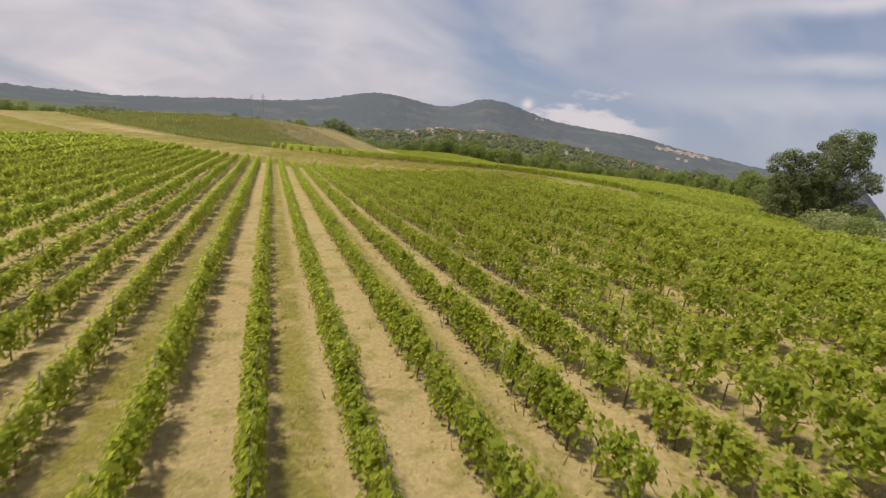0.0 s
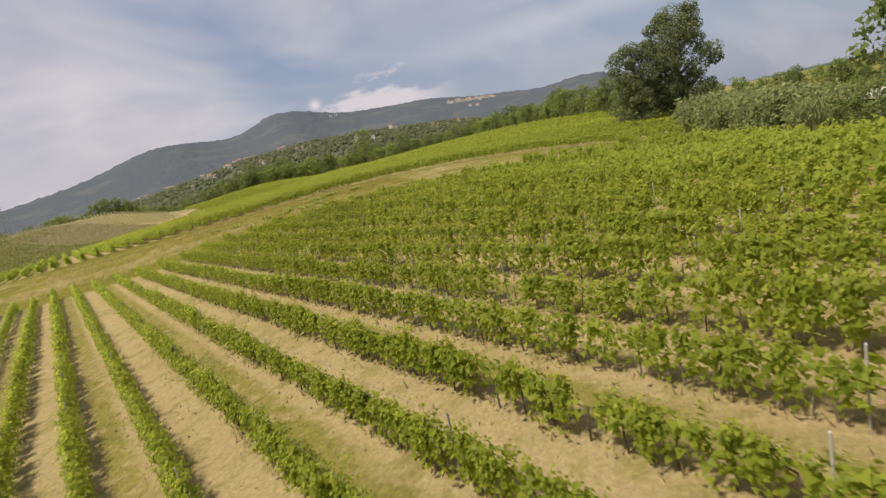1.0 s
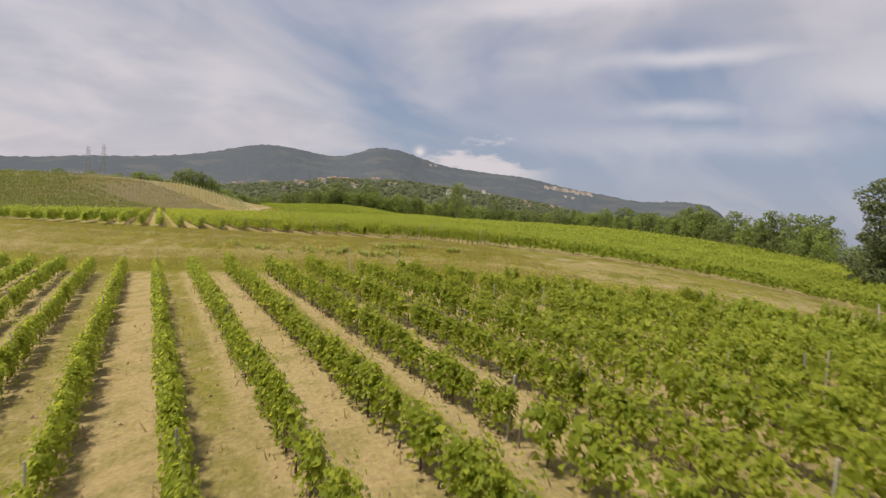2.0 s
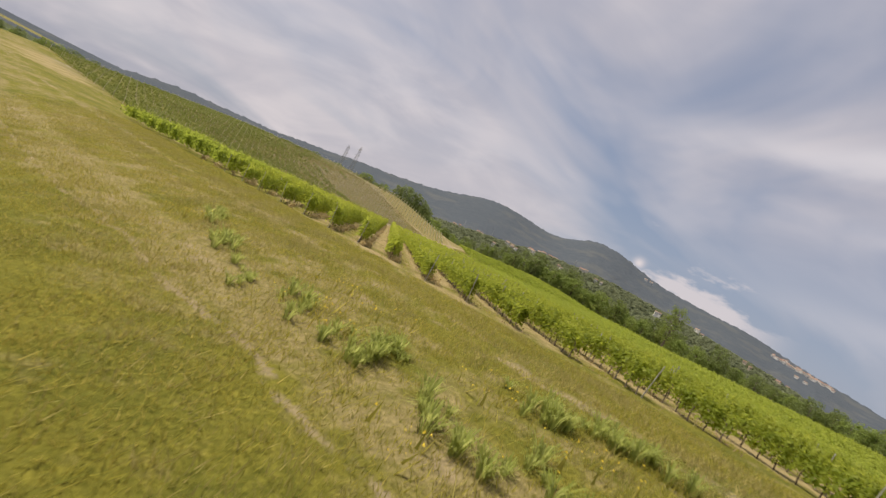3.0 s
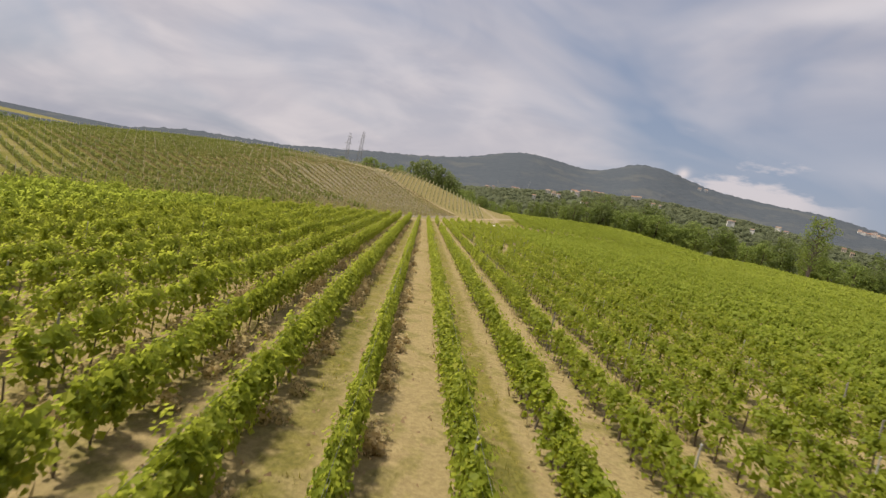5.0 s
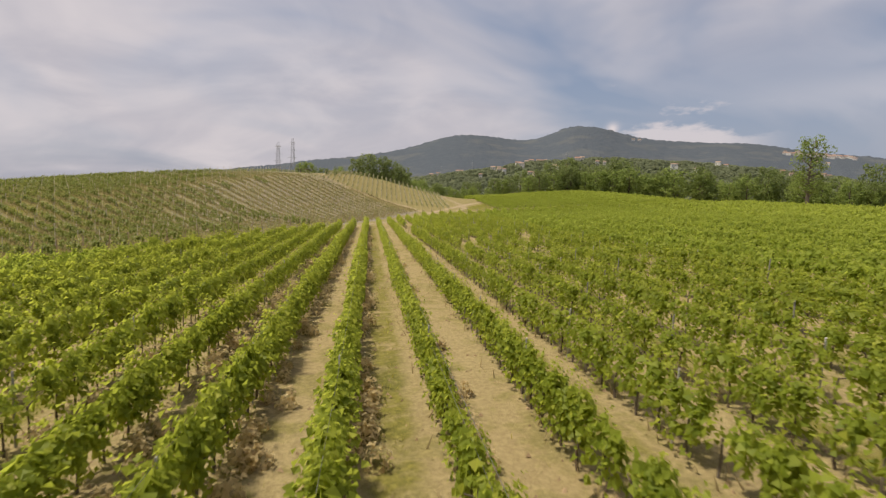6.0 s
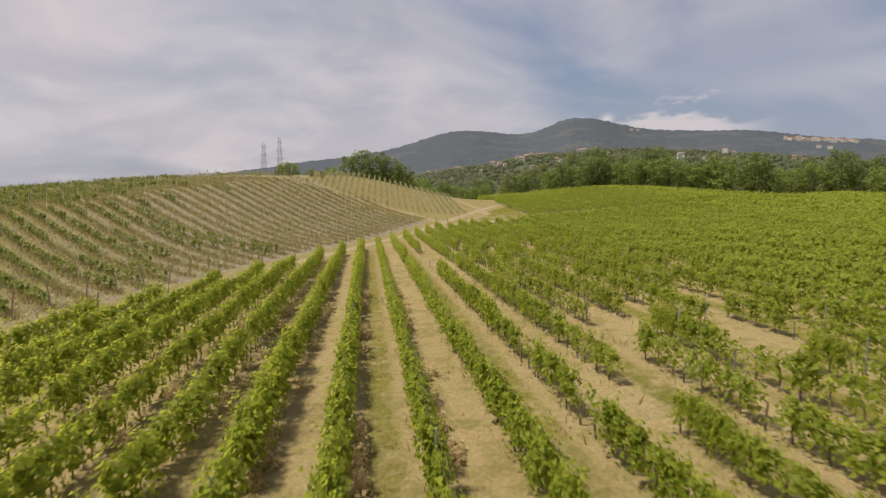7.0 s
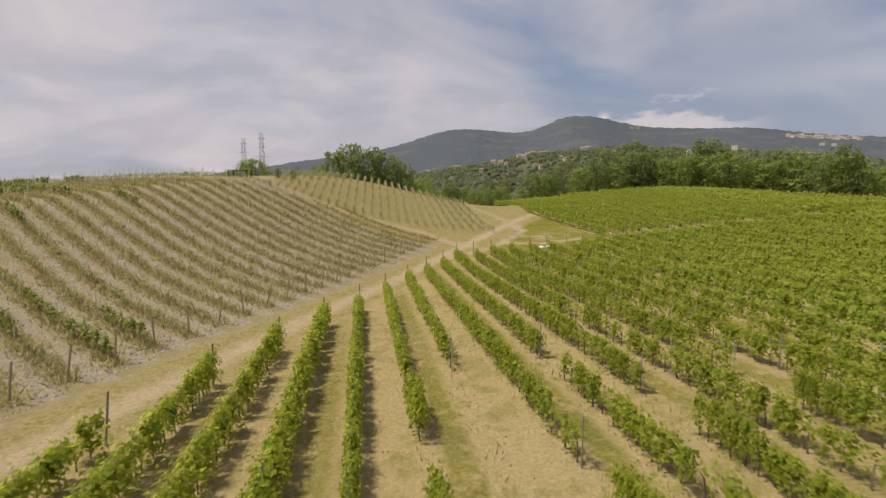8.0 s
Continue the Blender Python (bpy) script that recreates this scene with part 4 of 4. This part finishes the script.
q = np.random.RandomState(17)
x = -24 + 56 * q.uniform(0, 1, 290000) ** 0.75
head = q.uniform(101.5, 127.0, 290000)
pts = np.stack([x, head - 0.8 * x], 1)
clump = q.normal(0, 0.7, len(pts))
for i in range(9):
    g, w = q.uniform(0, 6.28), 0.45 * 1.4 ** i * 0.7
    clump += 0.42 * np.sin(w * (pts[:, 0] * math.cos(g) + pts[:, 1] * math.sin(g)) + q.uniform(0, 6.28))
tall = clump > 1.05
worn = np.minimum(np.abs(pts[:, 1] + 0.8 * pts[:, 0] - 118.8) / 0.75, np.abs(pts[:, 1] + 0.8 * pts[:, 0] - 110.6) / 0.8) < q.uniform(-0.6, 1.4, len(pts))
pts, tall, clump = pts[~worn], tall[~worn], clump[~worn]
scatter("meadow_grass", "rough uncut grass on the headland between fields", "grass", pts[~tall & (clump > -1.1)], 0.15, GRASS_LEAF, True, 1, 0.7, 0.07)
STRAW = leaf_material("straw", (0.27, 0.25, 0.06), (0.48, 0.40, 0.14), (0.46, 0.40, 0.20), 0.35, 0.7)
scatter("tall_grass", "taller straw-coloured grass stalks on the headland", "grass", pts[tall], 0.20, STRAW, True, 2, 0.5, 0.05)


def along_rows(field, k0, k1, y0, y1, n, spread, inside, seed, reach=12):
    q = np.random.RandomState(seed)
    a, off = field
    k = q.randint(k0, k1, n)
    s = q.uniform(y0, y1, n)
    L = off + (k + q.normal(0, spread, n)) * SPACING
    x, y = L * math.cos(a) + s * math.sin(a), -L * math.sin(a) + s * math.cos(a)
    ok = inside(x, y) & (np.abs(x - path_x(y)) < reach)
    return np.stack([x[ok], y[ok]], 1)


DRY_WEED = leaf_material("dry_weed", (0.26, 0.19, 0.095), (0.46, 0.36, 0.20), (0.55, 0.46, 0.28), 0.4)
for field, inside, rng, seed in ((FIELD_A, in_a, (-6, 20, -20, 120), 3), (FIELD_B, in_b, (-12, 12, 90, 300), 4)):
    scatter("dry_weeds", "dry tan weeds along the foot of the vines", "weeds", along_rows(field, *rng, 22000, 0.10, inside, seed), 0.30, DRY_WEED, True, seed)
    scatter("lane_weeds", "green weeds scattered over the vineyard soil", "weeds", along_rows(field, *rng, 9000, 0.5, inside, seed + 10), 0.14, GRASS_LEAF, True, seed + 10)
    scatter("soil_clods", "loose clods of dry brown soil", "soil", along_rows(field, *rng, 26000, 0.5, inside, seed + 20), 0.055, plain("clod_soil", (0.42, 0.30, 0.18), 0.95, 0.25, 9.0), False, seed + 20)

# green weeds down the middle of every second lane
q = np.random.RandomState(37)
for field, inside, rng, seed in ((FIELD_A, in_a, (-20, 120), 5), (FIELD_B, in_b, (90, 300), 6)):
    a, off = field
    root = np.stack([2.0 * q.randint(-6, 8, 5200) + 0.5 + q.normal(0, 0.11, 5200), q.uniform(*rng, 5200)], 1)
    root = root[np.sin(root[:, 1] * 0.8 + root[:, 0] * 1.7) + np.sin(root[:, 1] * 0.33 + root[:, 0]) + q.normal(0, 0.6, len(root)) > -0.2]
    root = np.repeat(root, 9, axis=0) + q.normal(0, 0.05, (len(root) * 9, 2)) * np.array([1.0, 2.3])
    L = off + root[:, 0] * SPACING
    pts = np.stack([L * math.cos(a) + root[:, 1] * math.sin(a), -L * math.sin(a) + root[:, 1] * math.cos(a)], 1)
    pts = pts[inside(pts[:, 0], pts[:, 1]) & (np.abs(pts[:, 0] - path_x(pts[:, 1])) < 16)]
    scatter("lane_grass", "low green weeds along the middle of the lanes", "weeds", pts, 0.13, GRASS_LEAF, True, seed, 0.6, 0.11)

# dry tufts at the foot of the rows beside the bare lanes
q = np.random.RandomState(29)
DRY_TUFT = leaf_material("dry_tuft", (0.44, 0.345, 0.18), (0.64, 0.52, 0.30), (0.70, 0.59, 0.36), 0.6, 0.8)
spots = along_rows(FIELD_B, -10, 2, 100, 290, 3800, 0.05, in_b, 31, 24)
spots[:, 0] += q.uniform(0.38, 0.72, len(spots))
spots = spots[(spots[:, 1] < 232) & (np.sin(spots[:, 1] * 0.9 + spots[:, 0] * 2.1) + q.normal(0, 0.7, len(spots)) > -0.3)]
each = 60
wide = np.repeat(q.uniform(0.22, 0.40, len(spots)), each)
d = q.normal(size=(len(spots) * each, 3))
d[:, 2] = np.abs(d[:, 2]) * 1.9
d *= (wide * q.uniform(0.5, 1.0, len(d)) / np.linalg.norm(d * np.array([1, 1, 0.55]), axis=1))[:, None]
root = np.repeat(np.column_stack([spots, land(spots[:, 0], spots[:, 1])]), each, axis=0)
v, f = leaf_quads(q, root + d, d + q.normal(0, 0.12, d.shape), np.full(len(d), 0.125), 0.25, True)
tagged(new("dry_tufts", mesh_from("dry_tufts", v, f, [DRY_TUFT])), "dry straw-coloured bushy weeds at the foot of the vines", "weeds", kind="stuff")

# hillside: dry grass along the young rows, stones between them
HILL_GRASS = leaf_material("hill_dry_grass", (0.20, 0.185, 0.072), (0.38, 0.33, 0.140), (0.46, 0.39, 0.20), 0.5, 0.7)
n = 130000
k, s = q.randint(56, 96, n), q.uniform(0, 75, n)
off = (k + 0.75 + q.normal(0, 0.17, n)) * HILL_SPACING
yy = (off - 0.6 * (0.26 * (-247) - 15.5 - 5.5)) / (0.8 + 0.6 * 0.26)
xx = track_x(yy) - 4.5
fix = off - (0.6 * xx + 0.8 * yy)
xx, yy = xx + 0.6 * fix - 0.8 * s, yy + 0.8 * fix + 0.6 * s
ok = (yy < 318) & (yy > 175)
scatter("hill_grass", "dry tan grass along the young vine rows", "grass", np.stack([xx[ok], yy[ok]], 1), 0.42, HILL_GRASS, True, 34, 0.5, 0.12)
n = 22000
yy = q.uniform(225, 305, n)
xx = track_x(yy) - 4 - 40 * q.uniform(0, 1, n) ** 1.3
scatter("hill_stones", "grey stones strewn over the hillside soil", "stones", np.stack([xx, yy], 1), 0.095, plain("hill_stone", (0.46, 0.42, 0.38), 0.9, 0.3, 5.0), False, 35)

FLOWER = plain("yellow_flower", (0.75, 0.55, 0.04), 0.6)
for fx, fy, fn in ((7.7, 105.4, 30), (15.2, 99.3, 24), (15.0, 102.0, 14), (16.6, 100.8, 16), (16.2, 98.2, 10), (21.6, 95.9, 14), (20.1, 97.9, 16), (18.7, 94.0, 12), (22.7, 96.1, 10), (24.5, 93.5, 10)):
    p = np.stack([fx + q.normal(0, 0.5, fn), fy + q.normal(0, 0.5, fn)], 1)
    ob = scatter("wild_flowers", "yellow wild flowers in the headland grass", "flowers", p, 0.024, FLOWER, False, 8)
    ob.location.z = 0.35
    scatter("flower_stalks", "green stalks under the yellow flowers", "flowers", p, 0.36, GRASS_LEAF, True, 9)


# ---- houses, town and pylons in the distance ----
WALL = [plain("house_wall_%d" % i, c, 0.85, 0.08, 0.4) for i, c in enumerate(((0.74, 0.70, 0.64), (0.66, 0.56, 0.44), (0.78, 0.76, 0.72)))]
ROOF = [plain("roof_tile_%d" % i, c, 0.9, 0.2, 0.8) for i, c in enumerate(((0.36, 0.22, 0.16), (0.42, 0.30, 0.23)))]
GLASS = plain("dark_window", (0.05, 0.055, 0.065), 0.2)


def box(bm, x0, x1, y0, y1, z0, z1):
    m = Matrix.Translation(((x0 + x1) / 2, (y0 + y1) / 2, (z0 + z1) / 2)) @ Matrix.Diagonal((x1 - x0, y1 - y0, z1 - z0, 1))
    bmesh.ops.create_cube(bm, size=1.0, matrix=m)


def house(loc, w, d, h, turn, wall, roof, label, group):
    t = empty("house", loc, label, "house", group)
    t.rotation_euler = (0, 0, turn)
    bm = bmesh.new()
    box(bm, -w / 2, w / 2, -d / 2, d / 2, -9, h)
    part("wall", bm, wall, t)
    bm = bmesh.new()
    o, r = 0.5, h + d * 0.28
    vs = [bm.verts.new(p) for p in ((-w / 2 - o, -d / 2 - o, h - 0.1), (w / 2 + o, -d / 2 - o, h - 0.1), (w / 2 + o, d / 2 + o, h - 0.1), (-w / 2 - o, d / 2 + o, h - 0.1), (-w / 2 - o, 0, r), (w / 2 + o, 0, r))]
    for f in ((0, 1, 5, 4), (2, 3, 4, 5), (0, 4, 3), (1, 2, 5), (3, 2, 1, 0)):
        bm.faces.new([vs[i] for i in f])
    part("roof", bm, roof, t, "terracotta tiled roof")
    for s in range(max(1, int(h / 3))):
        for i in range(max(2, int(w / 4))):
            bm = bmesh.new()
            cx = -w / 2 + (i + 0.5) * w / max(2, int(w / 4))
            box(bm, cx - 0.6, cx + 0.6, -d / 2 - 0.08, -d / 2 + 0.05, s * 3 + 1.0, s * 3 + 2.4)
            part("window", bm, GLASS, t)
    return t


def shed(x, y, turn):
    t = empty("shed", (x, y, float(land(x, y))), "small dark shed with a pale sheet roof under the trees", "shed")
    t.rotation_euler = (0, 0, turn)
    bm = bmesh.new()
    box(bm, -2.6, 2.6, -1.6, 1.6, -0.3, 2.9)
    part("wall", bm, BARK, t, "weathered board wall")
    bm = bmesh.new()
    box(bm, -3.0, 3.0, -2.0, 2.0, 2.95, 3.07)
    bmesh.ops.rotate(bm, verts=bm.verts, cent=(0, -2.0, 2.95), matrix=Matrix.Rotation(radians(7), 3, "X"))
    part("roof", bm, WALL[2], t, "pale sheet roof")
    bm = bmesh.new()
    box(bm, -0.5, 0.5, -1.66, -1.55, 0, 2.0)
    part("door", bm, POST_DULL, t, "grey plank door")
    return t


shed(58.5, 46.6, radians(-70))


def on_hill(az, el, surface, r0, r1):
    """The place on a hill surface seen at that bearing and height."""
    r = np.linspace(r0, r1, 400)
    z = surface(np.full(400, float(az)), r)
    hit = np.nonzero(z >= np.tan(math.radians(el)) * r)[0]
    i = hit[0] if len(hit) else 399
    return (MID.x + r[i] * math.sin(math.radians(az)), MID.y + r[i] * math.cos(math.radians(az)), MID.z + float(z[i]))


rs = random.Random(23)
for az, el, w in ((-1.5, 1.5, 13), (1.3, 2.9, 16), (3.7, 1.5, 9), (5.0, 2.3, 14), (5.6, 2.2, 12), (7.6, 2.9, 18), (8.5, 3.5, 15), (9.0, 3.45, 16), (10.0, 3.55, 14), (8.8, 1.9, 11), (13.6, 3.5, 18),
                  (15.5, 3.2, 10), (11.3, 2.7, 10), (22.5, 2.9, 10), (26.5, 3.2, 14), (24.5, 2.6, 9), (34.5, 2.2, 13), (31.5, 2.4, 10), (-17.5, 0.1, 12), (-16.6, 0.15, 10), (-19.9, 0.0, 11), (-24.0, -0.5, 12)):
    for da, de, sc in ((0, 0, 1), (rs.uniform(0.3, 0.7), rs.uniform(-0.2, 0.1), 0.75))[:1 + (w > 9)]:
        house(Vector(on_hill(az + da, el + de, foot_hills, 560, 1240)) + Vector((0, 0, 4.5)), w * 0.62 * sc, w * 0.42 * sc, rs.choice((3.2, 4, 5)), radians(-az) + rs.uniform(-0.5, 0.5), rs.choice(WALL), rs.choice(ROOF),
              "pale rendered house with a tiled roof on the wooded slope", "village houses")
for i in range(36):
    az = 32.4 + 5.2 * i / 36 + rs.uniform(-0.1, 0.1)
    el = 4.50 - 0.10 * (az - 32.6) + rs.uniform(-0.12, 0.10)
    house(on_hill(az, min(el, float(skyline(az)) - 0.12), main_ridge, 1500, 3290), rs.uniform(9, 17), 9, rs.uniform(5, 10), radians(-az) + rs.uniform(-0.3, 0.3), WALL[rs.choice((0, 2, 2))], rs.choice(ROOF),
          "tall pale house of the hill town on the ridge", "hill town")
for az, el in ((19.3, 5.85), (19.9, 5.8), (34.8, 3.6), (35.6, 3.5)):
    house(on_hill(az, el, main_ridge, 1300, 3290), 15, 10, 7, radians(-az), WALL[2], ROOF[1], "pale house high on the mountain side", "mountain houses")

# scattered woods on the foothills
q = np.random.RandomState(77)
n, each = 8500, 14
az = q.uniform(-28, 52, n)
r = 560 + 680 * q.uniform(0, 1, n) ** 0.8
grove = np.sin(az * 1.7 + r * 0.011) + np.sin(az * 0.9 - r * 0.017 + 1) + q.normal(0, 0.5, n)
az, r = az[grove > -1.3], r[grove > -1.3]
a = np.radians(az)
spot = np.stack([MID.x + r * np.sin(a), MID.y + r * np.cos(a), MID.z + foot_hills(az, r) + 2.5], 1)
size = q.uniform(0.6, 1.2, len(spot))
d = q.normal(size=(len(spot) * each, 3))
d /= np.linalg.norm(d, axis=1, keepdims=True)
c = np.repeat(spot, each, axis=0) + d * np.repeat(size, each)[:, None] * np.array([4.2, 4.2, 3.4])
v, f = leaf_quads(q, c, d + np.array([0, 0, 0.4]), np.repeat(size, each) * 5.0, 0.25, True)
# leaf colour lifted and dulled to stand in for distance haze
HAZY_LEAF = leaf_material("foothill_leaf_hazed", (0.150, 0.178, 0.108), (0.195, 0.222, 0.128), (0.22, 0.24, 0.14), 0.5, 0.9)
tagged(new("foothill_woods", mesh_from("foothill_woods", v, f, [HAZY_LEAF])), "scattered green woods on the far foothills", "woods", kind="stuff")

STEEL = plain("galvanised_steel", (0.32, 0.33, 0.35), 0.5)


def pylon(loc, h, w, label):
    t = empty("pylon", loc, label, "pylon", "power pylons")
    for sx, sy in ((-1, -1), (1, -1), (1, 1), (-1, 1)):
        v, f = tube([(sx * w / 2, sy * w / 2, -8), (sx * w * 0.22, sy * w * 0.22, h * 0.62), (sx * w * 0.10, sy * w * 0.10, h)], [0.16, 0.12, 0.08], 4)
        child("leg", mesh_from("leg", v, f, [STEEL]), t)
    for i in range(9):
        z0, z1 = h * i / 9.5, h * (i + 1) / 9.5
        a0 = w / 2 + (w * 0.22 - w / 2) * min(1, z0 / (h * 0.62))
        a1 = w / 2 + (w * 0.22 - w / 2) * min(1, z1 / (h * 0.62))
        for c in ((((-a0, -a0, z0)), (a1, -a1, z1)), ((a0, -a0, z0), (-a1, -a1, z1)), ((-a0, a0, z0), (a1, a1, z1)), ((a0, -a0, z0), (a1, a1, z1))):
            v, f = tube(c, [0.07, 0.07], 3)
            child("brace", mesh_from("brace", v, f, [STEEL]), t)
    for z, s in ((h * 0.68, 3.6), (h * 0.80, 3.0), (h * 0.92, 2.3)):
        v, f = tube([(-s, 0, z), (0, 0, z + 0.5), (s, 0, z)], [0.08, 0.14, 0.08], 4)
        child("cross_arm", mesh_from("cross_arm", v, f, [STEEL]), t)
    return t


for x, y, top in ((-108, 516, 39.5), (-98, 516, 42.5)):
    z = float(land(x, y))
    pylon((x, y, z), top - z, 5.0, "lattice steel power pylon beyond the hill")
for az, el in ((-0.5, 2.55), (2.8, 3.1), (12.5, 3.6)):
    pylon(on_hill(az, el, foot_hills, 560, 1240), 24, 4.5, "lattice steel power pylon on the wooded slope")


# ---- shed beside the reeds, pergola on the hill, white sacks by the track ----
TIN = plain("pale_tin_roof", (0.62, 0.62, 0.60), 0.5, 0.1, 1.0)
DARK = plain("dark_boards", (0.06, 0.055, 0.05), 0.9, 0.2, 3.0)
sx, sy = 56.5, 45.4
shed = empty("shed", (sx, sy, float(land(sx, sy))), "low dark shed with a pale flat roof among trees", "shed")
bm = bmesh.new()
box(bm, -3, 3, -2.2, 2.2, -0.5, 3.3)
part("wall", bm, DARK, shed)
bm = bmesh.new()
box(bm, -3.6, 3.6, -2.9, 2.9, 3.3, 3.55)
part("roof", bm, TIN, shed, "pale metal roof")
bm = bmesh.new()
box(bm, -3.06, -2.98, -0.6, 0.6, 0.0, 2.1)
part("door", bm, POST_WOOD, shed, "weathered plank door")
shed.rotation_euler = (0, 0, 0.9)

px, py = -37.6, 328.0
perg = empty("pergola", (px, py, float(land(px, py))), "small dark wooden shelter on the hilltop", "pergola")
for ax, ay in ((-1.7, -1.2), (1.7, -1.2), (-1.7, 1.2), (1.7, 1.2)):
    bm = bmesh.new()
    box(bm, ax - 0.08, ax + 0.08, ay - 0.08, ay + 0.08, -0.4, 1.15)
    part("post", bm, DARK, perg)
bm = bmesh.new()
box(bm, -2.0, 2.0, -1.5, 1.5, 1.15, 1.27)
bmesh.ops.bevel(bm, geom=bm.edges[:], offset=0.04, segments=1, affect="EDGES")
part("roof", bm, POST_WOOD, perg)

SACK = plain("white_sack", (0.80, 0.79, 0.76), 0.7, 0.06, 4.0)
for i, (wx, wy, turn) in enumerate(((13.0, 296.3, 0.2), (14.7, 296.4, -0.3))):
    bm = bmesh.new()
    bmesh.ops.create_uvsphere(bm, u_segments=14, v_segments=8, radius=1.0)
    for v in bm.verts:
        v.co = Vector((math.copysign(abs(v.co.x) ** 0.6, v.co.x) * 0.75, math.copysign(abs(v.co.y) ** 0.6, v.co.y) * 0.5, v.co.z * 0.22 + 0.12 + 0.04 * noise.noise(v.co * 2)))
    me = bpy.data.meshes.new("white_sack")
    bm.to_mesh(me)
    bm.free()
    me.materials.append(SACK)
    ob = new("white_sack", me)
    ob.matrix_world = pose(wx, wy, float(land(wx, wy)), 0, 0, math.degrees(turn))
    tagged(ob, "white filled sack lying beside the track", "sack", "white sacks")
